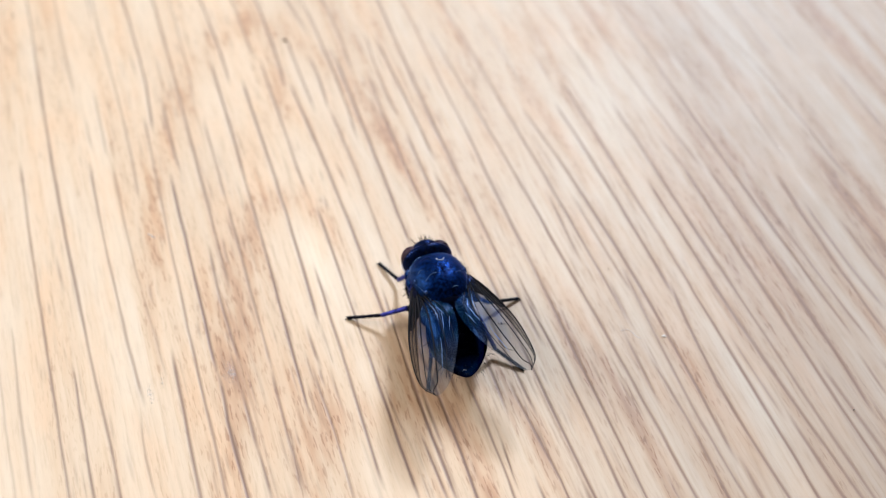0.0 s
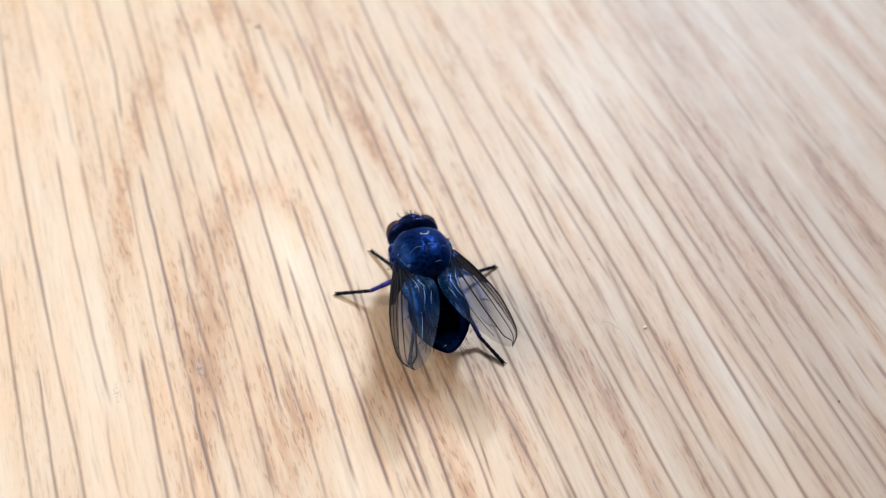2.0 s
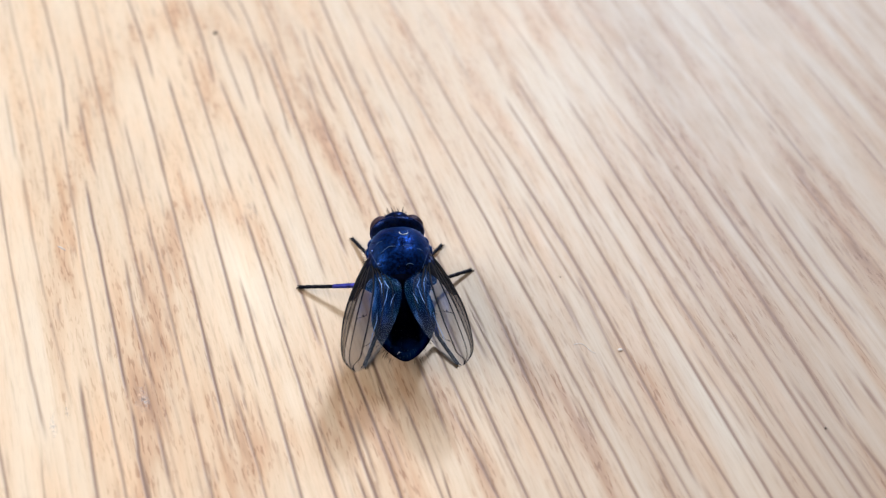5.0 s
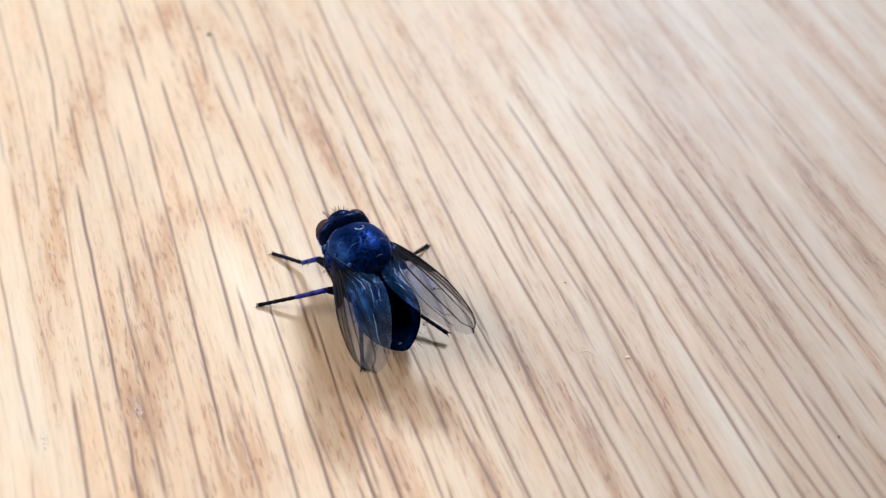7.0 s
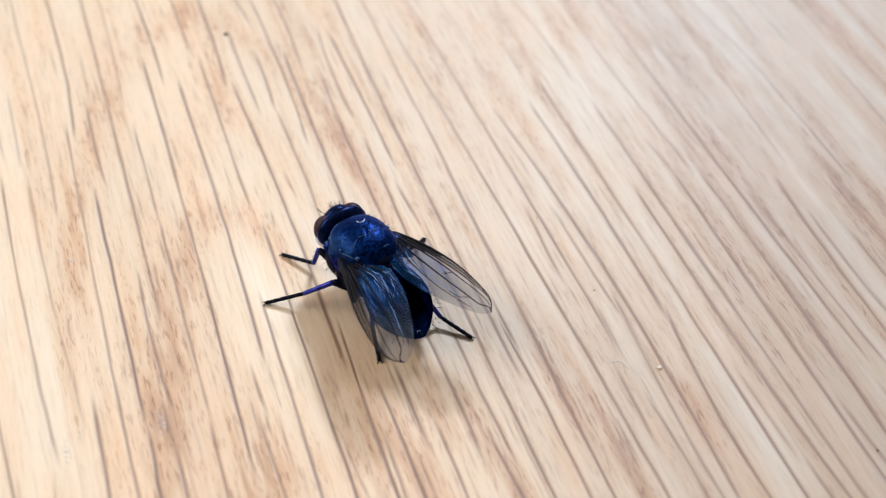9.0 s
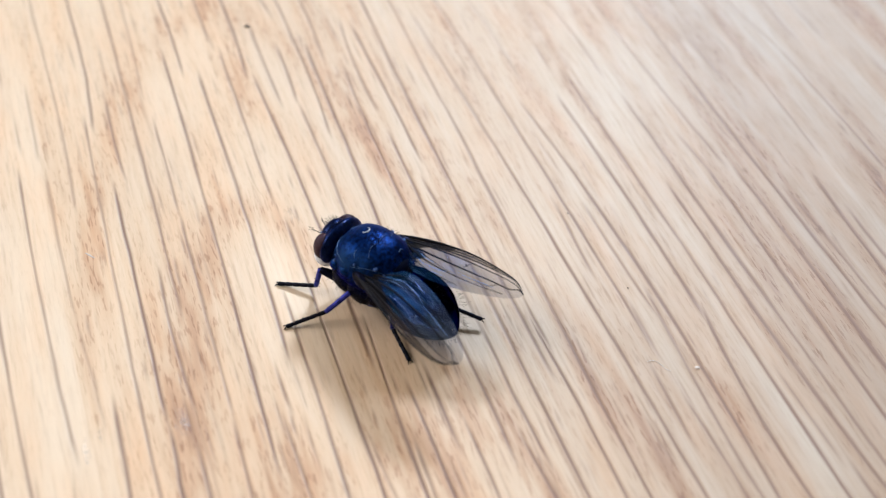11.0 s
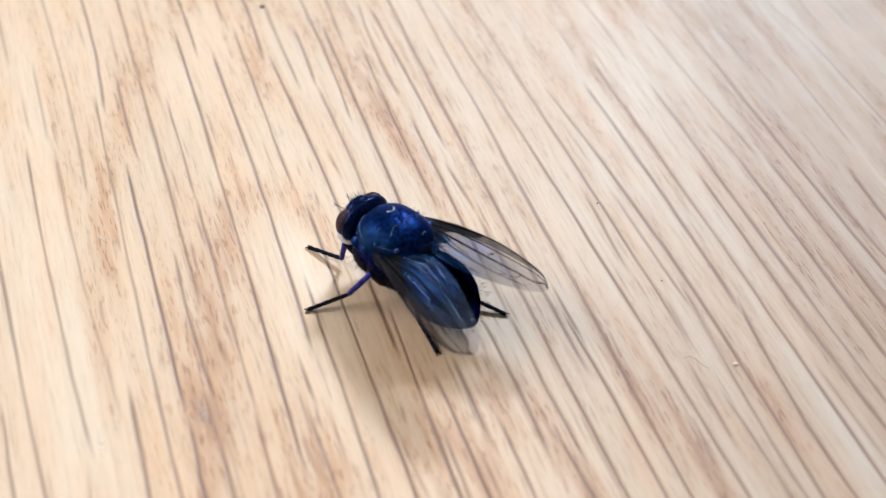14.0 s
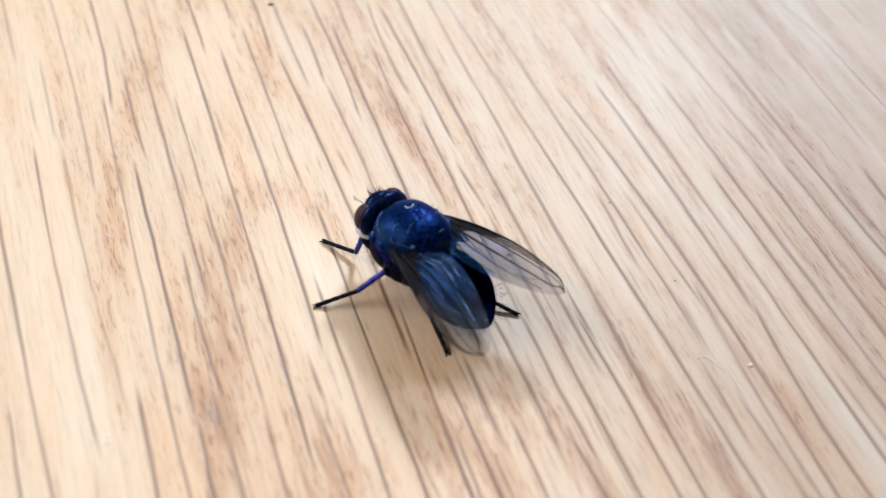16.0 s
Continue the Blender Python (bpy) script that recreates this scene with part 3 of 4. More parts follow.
    co = np.stack([x, y, z], -1).reshape(-1, 3) * MM
    nu, nv = len(u), len(v)
    i = (np.arange(nu - 1)[:, None] * nv + np.arange(nv - 1)[None]).ravel()
    quads = np.stack([i, i + nv, i + nv + 1, i + 1], 1)
    # sides and underside, 28 mm thick
    corner = [0, (nu - 1) * nv, nu * nv - 1, nv - 1]
    low = co[corner] - np.array([0, 0, 28 * MM])
    n = len(co)
    co = np.concatenate([co, low])
    rims = [[k * nv for k in range(nu)], [(nu - 1) * nv + k for k in range(nv)], [k * nv + nv - 1 for k in range(nu)][::-1], list(range(nv))[::-1]]
    faces = quads.tolist()
    for k, rim in enumerate(rims):
        faces.append(rim[::-1] + [n + k, n + (k + 1) % 4])
    faces.append([n + 3, n + 2, n + 1, n])
    me = bpy.data.meshes.new("tabletop")
    me.from_pydata(co.tolist(), [], faces)
    # painted dimming: stronger to the right, weaker towards the far end
    light_falloff = np.clip((uu + 8) / 36, 0, 1) * np.clip(1.02 - vv / 150, 0.75, 1.1) + 0.25 * np.clip((uu - 30) / 20, 0, 1) + 0.15 * sheet_noise(rng, u, v, 7.0, 60)
    for name, values in (("pore", pore), ("tone", np.clip(tone, 0, 1)), ("light_falloff", np.clip(light_falloff, 0, 1.2))):
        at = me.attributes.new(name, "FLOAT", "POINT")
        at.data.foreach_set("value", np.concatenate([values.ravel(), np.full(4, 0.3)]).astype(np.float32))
    at = me.attributes.new("board", "FLOAT_VECTOR", "POINT")
    board = np.concatenate([np.stack([uu, vv, 0 * uu], -1).reshape(-1, 3), np.zeros((4, 3))]) * MM
    at.data.foreach_set("vector", board.astype(np.float32).ravel())
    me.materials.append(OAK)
    return me


def build_table():
    table = new("table")
    table.location = (0, 0, Z0)
    tagged(table, "light oak table with dark open grain lines", "table")
    top = new("tabletop", table_top_mesh())
    top.parent = table
    top.location = (0, 0, -Z0)
    ca, sa = math.cos(GRAIN), math.sin(GRAIN)
    for a, b in ((-0.36, -0.62), (0.36, -0.62), (0.36, 0.55), (-0.36, 0.55)):
        bm = bmesh.new()
        add_box(bm, (-0.03, -0.03, 0), (0.03, 0.03, -Z0 - 0.028), 0.004)
        leg = part("leg", bm, OAK, table, smooth=False)
        leg.matrix_local = pose(a * ca - b * sa, a * sa + b * ca, 0, 0, 0, math.degrees(GRAIN))
    return table


build_table()


# ---- small marks and dust on the table ----
def dust(name, x, y, size, mat, label, category, turn=0.0, seed=1):
    rng = random.Random(seed)
    bm = bmesh.new()
    made = bmesh.ops.create_icosphere(bm, subdivisions=2, radius=1.0)["verts"]
    for w in made:
        k = 1 + 0.35 * (noise.noise(w.co * 1.3 + Vector((seed * 3.1, 0, 0))))
        w.co = Vector((w.co.x * size[0] * k, w.co.y * size[1] * k, (w.co.z * k + 0.75) * size[2])) * MM
    ob = part(name, bm, mat)
    ob.matrix_world = pose(x * MM, y * MM, 0, 0, 0, turn)
    return tagged(ob, label, category, "specks on the table")


dust("crumb", -14.3, 35.3, (0.24, 0.16, 0.1), CRUMB, "tiny dark crumb lying on the oak table", "crumb", 10, 1)
dust("crumb", 31.6, -11.2, (0.08, 0.07, 0.045), CRUMB, "minute dark crumb on the oak table", "crumb", 30, 2)
dust("crumb", 12.1, 10.4, (0.07, 0.06, 0.04), CRUMB, "minute dark crumb on the oak table", "crumb", 70, 3)
dust("crumb", 15.4, 2.8, (0.06, 0.06, 0.04), CRUMB, "minute dark crumb on the oak table", "crumb", 0, 4)
dust("dust_speck", 18.8, -4.3, (0.16, 0.13, 0.08), LINT, "tiny white dust speck on the oak table", "dust", 0, 5)
dust("dust_speck", -22.8, 6.6, (0.5, 0.06, 0.03), LINT, "pale scratch-like dust flake on the oak table", "dust", -35, 6)


def chalk_smear(x, y, wide, long, turn, seed):
    """A thin film of pale dust rubbed into the grain, with a ragged edge."""
    rng = random.Random(seed)
    bm = bmesh.new()
    for k in range(9):
        cx, cy = rng.gauss(0, wide * 0.4), rng.gauss(0, long * 0.4)
        a, b = wide * rng.uniform(0.2, 0.5), long * rng.uniform(0.2, 0.5)
        ring = []
        for j in range(14):
            q = 6.283 * j / 14
            r = rng.uniform(0.55, 1.1)
            ring.append(bm.verts.new(Vector((cx + a * r * math.cos(q), cy + b * r * math.sin(q), 0.004 + 0.002 * k)) * MM))
        bm.faces.new(ring)
    ob = part("chalk_smear", bm, CHALK, smooth=False)
    ob.matrix_world = pose(x * MM, y * MM, 0, 0, 0, turn)
    tagged(ob, "faint chalky white smear rubbed into the oak grain", "smear", "smears on the table", kind="stuff")


chalk_smear(-14.2, -7.8, 0.7, 1.5, 18, 3)
chalk_smear(-19.9, -9.6, 0.4, 1.6, 14, 4)
chalk_smear(-19.2, -8.6, 0.18, 1.0, 16, 8)
chalk_smear(-8.6, 10.4, 0.35, 0.9, 18, 5)


def lint(x, y, length, bow, turn):
    pts = [((k / 10 - 0.5) * length, bow * math.sin(k / 10 * 5.0), 0.035 + 0.02 * math.sin(k)) for k in range(11)]
    ob = finish("lint_fibre", *tube(pts, [0.02] * 11, 5), LINT)
    ob.matrix_world = pose(x * MM, y * MM, 0, 0, 0, turn)
    tagged(ob, "fine grey lint fibre lying on the oak table", "lint")


lint(16.3, -4.0, 1.6, 0.25, -20)


# ---- bluebottle fly: local axes x to its right, y ahead, z up, in millimetres ----
def thorax_shape(p):
    q = p.copy()
    q.z = p.z if p.z > 0 else p.z * 0.95
    q.x *= 1.0 - 0.10 * p.y * p.y * (1 if p.y > 0 else 0.2)
    n = 2.5
    q /= (abs(q.x) ** n + abs(q.y) ** n + abs(q.z) ** n) ** (1 / n)
    if p.z < 0.1:
        q.x *= 1 - 0.14 * min(1.0, (0.1 - p.z) * 3)
    groove = math.exp(-((p.y + 0.12) / 0.05) ** 2) * max(0.0, p.z)
    return q * (1 - 0.018 * groove)


def abdomen_shape(p):
    q = p.copy()
    ring = 0.0
    for s in (-0.52, -0.08, 0.36):
        ring += math.exp(-((p.y - s) / 0.035) ** 2)
    q *= 1 - 0.022 * ring
    if p.y < 0:
        q.x *= 1 - 0.2 * p.y ** 2 - 0.17 * p.y ** 4
        q.z *= 1 - 0.15 * p.y ** 2 - 0.2 * p.y ** 4
    return q


def surface_point(centre, radii, lat, lon):
    d = Vector((math.cos(lat) * math.sin(lon), math.cos(lat) * math.cos(lon), math.sin(lat)))
    p = Vector(centre) + Vector((d.x * radii[0], d.y * radii[1], d.z * radii[2]))
    n = Vector((d.x / radii[0], d.y / radii[1], d.z / radii[2])).normalized()
    return p, n


def bristle_rows(rng, centre, radii, count, length, thick, lats, lean, lons=(-math.pi, math.pi)):
    rows = []
    for k in range(count):
        lat, lon = rng.uniform(*lats), rng.uniform(*lons)
        p, n = surface_point(centre, radii, lat, lon)
        way = (n + Vector((rng.uniform(-0.25, 0.25), lean, rng.uniform(-0.1, 0.2)))).normalized()
        rows.append((p, p + way * length * rng.uniform(0.6, 1.25), thick))
    return rows


THORAX_AT, THORAX_R = (0, 2.85, 3.4), (2.35, 2.75, 2.75)
ABDOMEN_AT, ABDOMEN_R, ABDOMEN_TURN = (0, -1.2, 2.6), (2.25, 3.1, 1.65), (22, 0, 0)


def thorax_top(x, y):
    """Height of the thorax's back over (x, y)."""
    f = 1 - abs(x / THORAX_R[0]) ** 2.5 - abs((y - THORAX_AT[1]) / THORAX_R[1]) ** 2.5
    return THORAX_AT[2] + THORAX_R[2] * max(f, 0.0) ** 0.4


def build_body(fly):
    rng = random.Random(5)
    bm = bmesh.new()
    blob(bm, THORAX_AT, THORAX_R, shape=thorax_shape, segments=40, rings=28)
    thorax = part("thorax", bm, THORAX_BLUE, fly, "dusted metallic blue thorax")
    rows = bristle_rows(rng, THORAX_AT, THORAX_R, 260, 0.42, 0.018, (0.05, 1.5), -0.55)
    rows += bristle_rows(rng, THORAX_AT, THORAX_R, 150, 0.62, 0.015, (0.0, 0.9), -0.6)
    hairs("bristles", rows, thorax)
    # dusted ridges: front collar and the two side seams
    def ridge(turns, lift, thick):
        pts = []
        for k in range(25):
            q = k / 24
            a, e = turns[0] + (turns[1] - turns[0]) * q, lift[0] + (lift[1] - lift[0]) * math.sin(math.pi * q)
            p = thorax_shape(Vector((math.sin(a) * math.cos(e), math.cos(a) * math.cos(e), math.sin(e))))
            pts.append(Vector(THORAX_AT) + Vector((p.x * THORAX_R[0], p.y * THORAX_R[1], p.z * THORAX_R[2])))
        finish("seam", *tube(pts, [thick * (0.5 + 0.5 * math.sin(math.pi * k / 24)) for k in range(25)], 6), DUSTING, thorax, "pale blue-grey dusted seam")

    ridge((-1.25, 1.25), (0.55, 0.62), 0.035)
    ridge((-1.5, -2.5), (0.6, 0.7), 0.014)
    ridge((1.5, 2.5), (0.6, 0.7), 0.014)
    arc = []
    for k in range(9):
        x, y = 0.35 + 0.3 * math.cos(2.7 + k * 0.5), 3.75 + 0.24 * math.sin(2.7 + k * 0.5)
        arc.append((x, y, thorax_top(x, y) + 0.02))
    finish("dust_fleck", *tube(arc, [0.012, 0.03, 0.04, 0.022, 0.04, 0.04, 0.028, 0.02, 0.01], 6), SILVER, thorax, "curved white fleck of dust")
    # broken pale line across the back, where the two plates of the thorax meet
    for x0, x1, y0, bow in ((-1.35, -0.15, 2.1, 0.35), (0.05, 0.95, 2.35, 0.12), (1.0, 1.6, 2.15, 0.15), (-1.7, -1.2, 3.0, 0.2), (0.35, 0.85, 1.0, 0.1)):
        line = []
        for k in range(9):
            x = x0 + (x1 - x0) * k / 8
            y = y0 + bow * math.sin(math.pi * k / 10)
            line.append((x, y, thorax_top(x, y) + 0.005))
        finish("seam", *tube(line, [0.008 + 0.014 * math.sin(math.pi * k / 8) for k in range(9)], 5), DUSTING, thorax, "pale blue-grey dusted seam")
    # pale knobs along the shoulders, added as painted glints at the roots of the large bristles
    for s in (-1, 1):
        for k in range(8):
            a, e = s * rng.uniform(0.75, 2.5), rng.uniform(0.2, 0.75)
            p = thorax_shape(Vector((math.sin(a) * math.cos(e), math.cos(a) * math.cos(e), math.sin(e))))
            at = Vector(THORAX_AT) + Vector((p.x * THORAX_R[0], p.y * THORAX_R[1], p.z * THORAX_R[2]))
            r = rng.uniform(0.05, 0.13)
            bm = bmesh.new()
            blob(bm, at, (r, r * rng.uniform(1.0, 1.7), r), (0, 0, rng.uniform(-60, 60)), segments=12, rings=8)
            part("glint_knob", bm, GLINT_KNOB, thorax, "pale blue knob added for a glint at a bristle root")
    bm = bmesh.new()
    blob(bm, (0, 0.95, 4.5), (1.4, 1.0, 0.78), (-14, 0, 0))
    scutellum = part("scutellum", bm, SCUTELLUM_DARK, fly, "blue-black rear shield of the thorax")
    hairs("bristles", bristle_rows(rng, (0, 0.95, 4.5), (1.4, 1.0, 0.78), 22, 0.8, 0.02, (0.0, 0.8), -0.9, (1.8, 4.4)), scutellum)
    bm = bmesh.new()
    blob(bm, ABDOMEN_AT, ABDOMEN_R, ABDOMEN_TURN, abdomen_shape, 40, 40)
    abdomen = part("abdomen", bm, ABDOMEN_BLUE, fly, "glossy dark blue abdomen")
    rows = bristle_rows(rng, ABDOMEN_AT, ABDOMEN_R, 300, 0.24, 0.013, (-0.5, 1.3), -0.7)
    rows += bristle_rows(rng, (0, -1.5, 2.2), (2.35, 2.95, 1.6), 48, 0.5, 0.016, (-0.5, 0.55), -0.45, (2.0, 4.3))
    hairs("bristles", rows, abdomen)
    tip = Vector((-0.5, -4.05, 2.5))
    # two bristles in silver, their glint put into the colour
    glints = [(tip, tip + Vector(d), 0.016) for d in ((-0.2, -0.3, 0.1), (0.15, -0.25, 0.15))]
    tagged(hairs("glint_bristles", glints, abdomen, SILVER), "bristles coloured silver for glints at the tip of the abdomen")
    # black lobed sides under the wings, bluer shoulder lobes above them
    for s in (-1, 1):
        for at, r in (((1.5, 3.9, 2.85), (0.78, 1.25, 1.3)), ((1.58, 2.7, 2.7), (0.74, 1.2, 1.4)), ((1.45, 1.5, 2.85), (0.7, 1.05, 1.15))):
            bm = bmesh.new()
            blob(bm, (s * at[0], at[1], at[2]), r, (0, s * 10, 0), segments=20, rings=14)
            plate = part("side_plate", bm, PLEURA_BLACK, fly, "black lobed side of the thorax")
            hairs("bristles", bristle_rows(rng, (s * at[0], at[1], at[2]), r, 18, 0.45, 0.018, (-0.3, 0.8), -0.4, (0.3, 2.4) if s > 0 else (-2.4, -0.3)), plate)
        for at, r in (((1.74, 4.5, 4.1), (0.5, 0.52, 0.5)), ((2.04, 3.5, 4.3), (0.36, 0.55, 0.42)), ((1.95, 1.5, 4.25), (0.4, 0.6, 0.36))):
            bm = bmesh.new()
            blob(bm, (s * at[0], at[1], at[2]), r, (0, s * 20, 0), segments=18, rings=12)
            part("shoulder_lobe", bm, THORAX_BLUE if at[1] > 2 else PLEURA_BLACK, fly)


def build_head(fly):
    rng = random.Random(9)
    bm = bmesh.new()
    blob(bm, (0, 5.68, 4.12), (2.02, 0.74, 1.52), (-4, 0, 0))
    blob(bm, (0, 6.15, 4.16), (1.25, 0.9, 1.44))
    blob(bm, (0, 5.1, 3.8), (1.3, 0.6, 1.1))
    face = bmesh.new()
    blob(face, (0, 6.72, 3.7), (0.6, 0.46, 0.85))
    for s in (-1, 1):
        blob(face, (s * 0.72, 6.74, 4.2), (0.24, 0.26, 0.75), (10, s * 12, s * -20))
    head = part("head", bm, HEAD_DARK, fly, "dark blue-black head")
    part("face", face, SILVER, fly, "silvery dusted face between the eyes")
    rows = bristle_rows(rng, (0, 5.8, 4.15), (1.7, 0.9, 1.45), 110, 0.3, 0.016, (0.3, 1.5), 0.35)
    rows += bristle_rows(rng, (0, 6.2, 4.15), (0.95, 0.85, 1.42), 26, 0.42, 0.015, (0.5, 1.3), 0.5, (-1.4, 1.4))
    hairs("bristles", rows, head)
    for s in (-1, 1):
        bm = bmesh.new()
        blob(bm, (s * 1.04, 6.08, 4.0), (0.93, 0.84, 1.24), (-6, s * 10, s * -14), segments=36, rings=26)
        eye = part("eye", bm, EYE_RED, fly, "dark reddish-brown compound eye")
        bm = bmesh.new()
        blob(bm, (s * 1.36, 5.95, 3.5), (0.6, 0.76, 0.8), (-8, s * 14, s * -14))
        part("orbit", bm, SILVER, eye, "silvery white rim behind the eye")
        pts = [(s * 0.18, 6.85, 4.4), (s * 0.24, 7.15, 4.15), (s * 0.28, 7.25, 3.65)]
        part_ob = finish("antenna", *tube(pts, [0.1, 0.13, 0.1]), DUSTING, fly)
        tip = [(s * 0.26, 7.2, 4.05), (s * 0.45, 7.6, 4.25), (s * 0.6, 7.95, 4.3)]
        plume = [(Vector(tip[1]).lerp(Vector(tip[2]), k / 8), Vector(tip[1]).lerp(Vector(tip[2]), k / 8) + Vector((s * 0.05, 0.15, 0.28 * (1 if k % 2 else -1))), 0.01) for k in range(9)]
        finish("arista", *tube(tip, [0.03, 0.022, 0.01], 5), BRISTLE, part_ob)
        hairs("plume", plume, part_ob)


LEAD = [(2.25, 2.45, 4.8), (3.2, 0.2, 4.85), (4.0, -2.2, 4.62), (4.32, -4.4, 4.3), (4.2, -5.8, 4.2), (3.5, -6.75, 4.2)]
TRAIL = [(1.6, 1.65, 5.0), (0.75, 0.65, 5.1), (0.15, -0.2, 5.15), (0.2, -1.6, 5.05), (0.7, -3.2, 4.9), (1.55, -4.9, 4.65), (2.35, -6.1, 4.45), (3.0, -6.65, 4.3), (3.5, -6.75, 4.2)]


def along(points, s):
    """A point on the smooth curve through points, s from 0 to 1."""
    p = s * (len(points) - 1)
    k = min(int(p), len(points) - 2)
    f = p - k
    a, b, c, d = (Vector(points[min(max(k + j, 0), len(points) - 1)]) for j in (-1, 0, 1, 2))
    return 0.5 * (2 * b + (c - a) * f + (2 * a - 5 * b + 4 * c - d) * f * f + (3 * b - a - 3 * c + d) * f * f * f)


def wing_point(s, f, side):
    """On the wing: s from base to tip, f from leading to trailing edge."""
    p = along(LEAD, s).lerp(along(TRAIL, s), f)
    p.z += 0.22 * math.sin(math.pi * f) * math.sin(math.pi * min(1, s * 1.1)) + 0.085 * math.sin(f * 22 + s * 5 + math.sin(s * 9)) * (1 - s) ** 1.3
    return Vector((p.x * side, p.y, p.z))


# Veins as start and end along the wing and across it, and thickness.
VEINS = [
    (0.0, 1.0, 0.0, 0.0, 0.085), (0.0, 0.72, 0.10, 0.02, 0.058), (0.0, 0.90, 0.17, 0.04, 0.058),
    (0.0, 0.97, 0.25, 0.22, 0.065), (0.04, 0.72, 0.60, 0.85, 0.06),
    (0.04, 0.5, 0.76, 0.92, 0.05), (0.05, 0.42, 0.50, 0.68, 0.045),
]
BENT_VEIN = [(0.02, 0.40, 0), (0.25, 0.44, 0), (0.45, 0.48, 0), (0.62, 0.53, 0), (0.74, 0.58, 0), (0.80, 0.52, 0), (0.86, 0.38, 0), (0.95, 0.26, 0)]
FOLD_GLINTS = [(0.17, 0.33, 0.55, 0.64), (0.20, 0.30, 0.68, 0.76), (0.26, 0.44, 0.74, 0.69), (0.33, 0.42, 0.86, 0.82), (0.45, 0.66, 0.62, 0.7)]
CROSSVEINS = [(0.46, 0.24, 0.44, 0.47), (0.66, 0.54, 0.56, 0.76), (0.10, 0.0, 0.12, 0.3)]


def build_wing(fly, side):
    ns, nf = 40, 22
    verts = [wing_point(k / ns, j / nf, side) * MM for k in range(ns) for j in range(nf + 1)]
    verts.append(wing_point(1.0, 0.5, side) * MM)
    faces = []
    for k in range(ns - 1):
        for j in range(nf):
            a = k * (nf + 1) + j
            faces.append((a, a + 1, a + nf + 2, a + nf + 1))
    a = (ns - 1) * (nf + 1)
    faces += [(a + j, a + j + 1, len(verts) - 1) for j in range(nf)]
    wing = finish("wing", verts, faces, MEMBRANE, fly, "clear smoky wing with dark veins")
    smoke = []
    for k in range(ns):
        for j in range(nf + 1):
            q, f = k / ns, j / nf
            lobe = min(1.0, max(0.0, (0.78 - q - 0.5 * max(0.0, 0.45 - f)) / 0.36))
            smoke.append(lobe * lobe * (3 - 2 * lobe))
    held = wing.data.attributes.new("smoke", "FLOAT", "POINT")
    held.data.foreach_set("value", np.array(smoke + [0.0], dtype=np.float32))
    for s0, s1, f0, f1, thick in VEINS:
        pts = []
        for k in range(25):
            q = k / 24
            pts.append(wing_point(s0 + (s1 - s0) * q, f0 + (f1 - f0) * q ** 1.6, side))
        finish("vein", *tube(pts, [thick * (0.36 + 1.1 * (1 - k / 24) ** 2.2) for k in range(25)], 6), VEIN, wing)
    bent = [along(BENT_VEIN, k / 32) for k in range(33)]
    finish("vein", *tube([wing_point(q.x, q.y, side) for q in bent], [0.03 + 0.05 * (1 - k / 32) ** 2 for k in range(33)], 6), VEIN, wing)
    bm = bmesh.new()
    blob(bm, wing_point(0.45, 0.36, side), (0.05, 0.13, 0.04), segments=10, rings=8)
    part("vein_spot", bm, VEIN, wing, "small dark spot on the vein")
    strip = [(wing_point(0.08 + 0.8 * k / 30, (0.01 + 0.17 * math.sin(math.pi * min(1.0, 0.35 + k / 46))) * j / 3, side) + Vector((0, 0, 0.012))) * MM for k in range(31) for j in range(4)]
    finish("costal_membrane", strip, [(k * 4 + j, k * 4 + j + 1, k * 4 + j + 5, k * 4 + j + 4) for k in range(30) for j in range(3)], COSTAL, wing, "brownish membrane along the front edge")
    # painted highlights: pale blue strokes along the folds of the inner wing
    for s0, s1, f0, f1 in FOLD_GLINTS:
        pts = [wing_point(s0 + (s1 - s0) * k / 16, f0 + (f1 - f0) * k / 16 + 0.006 * math.sin(k * 0.5 + f0 * 30), side) + Vector((0, 0, 0.01)) for k in range(17)]
        finish("fold_glint", *tube(pts, [0.006 + 0.018 * math.sin(math.pi * k / 16) ** 2 for k in range(17)], 5), FOLD_GLINT, wing)
    for s0, f0, s1, f1 in CROSSVEINS:
        pts = [wing_point(s0 + (s1 - s0) * k / 6, f0 + (f1 - f0) * k / 6 + 0.07 * math.sin(k / 6 * 4.2), side) for k in range(7)]
        finish("crossvein", *tube(pts, [0.02] * 7, 5), VEIN, wing)
    rows = 12
    patch, quads = [], []
    for k in range(rows + 1):
        for j in range(7):
            q = k / rows
            patch.append((wing_point(0.02 + 0.3 * q, (0.9 - 0.8 * q ** 0.6) * j / 6, side) + Vector((0, 0, 0.015))) * MM)
    for k in range(rows):
        for j in range(6):
            a = k * 7 + j
            quads.append((a, a + 1, a + 8, a + 7))
    finish("wing_base_membrane", patch, quads, DARK_MEMBRANE, wing, "blackish membrane at the wing base")
    bm = bmesh.new()
    blob(bm, (side * 1.75, 1.1, 4.45), (0.75, 1.05, 0.22), (0, side * 25, side * 20), segments=20, rings=12)
    part("calypter", bm, CALYPTER, fly, "small dark scale at the wing base")
    bm = bmesh.new()
    blob(bm, (side * 2.05, 2.1, 4.45), (0.5, 1.0, 0.6), (0, side * 25, side * 20), segments=16, rings=10)
    part("wing_root", bm, LEG_DARK, fly)


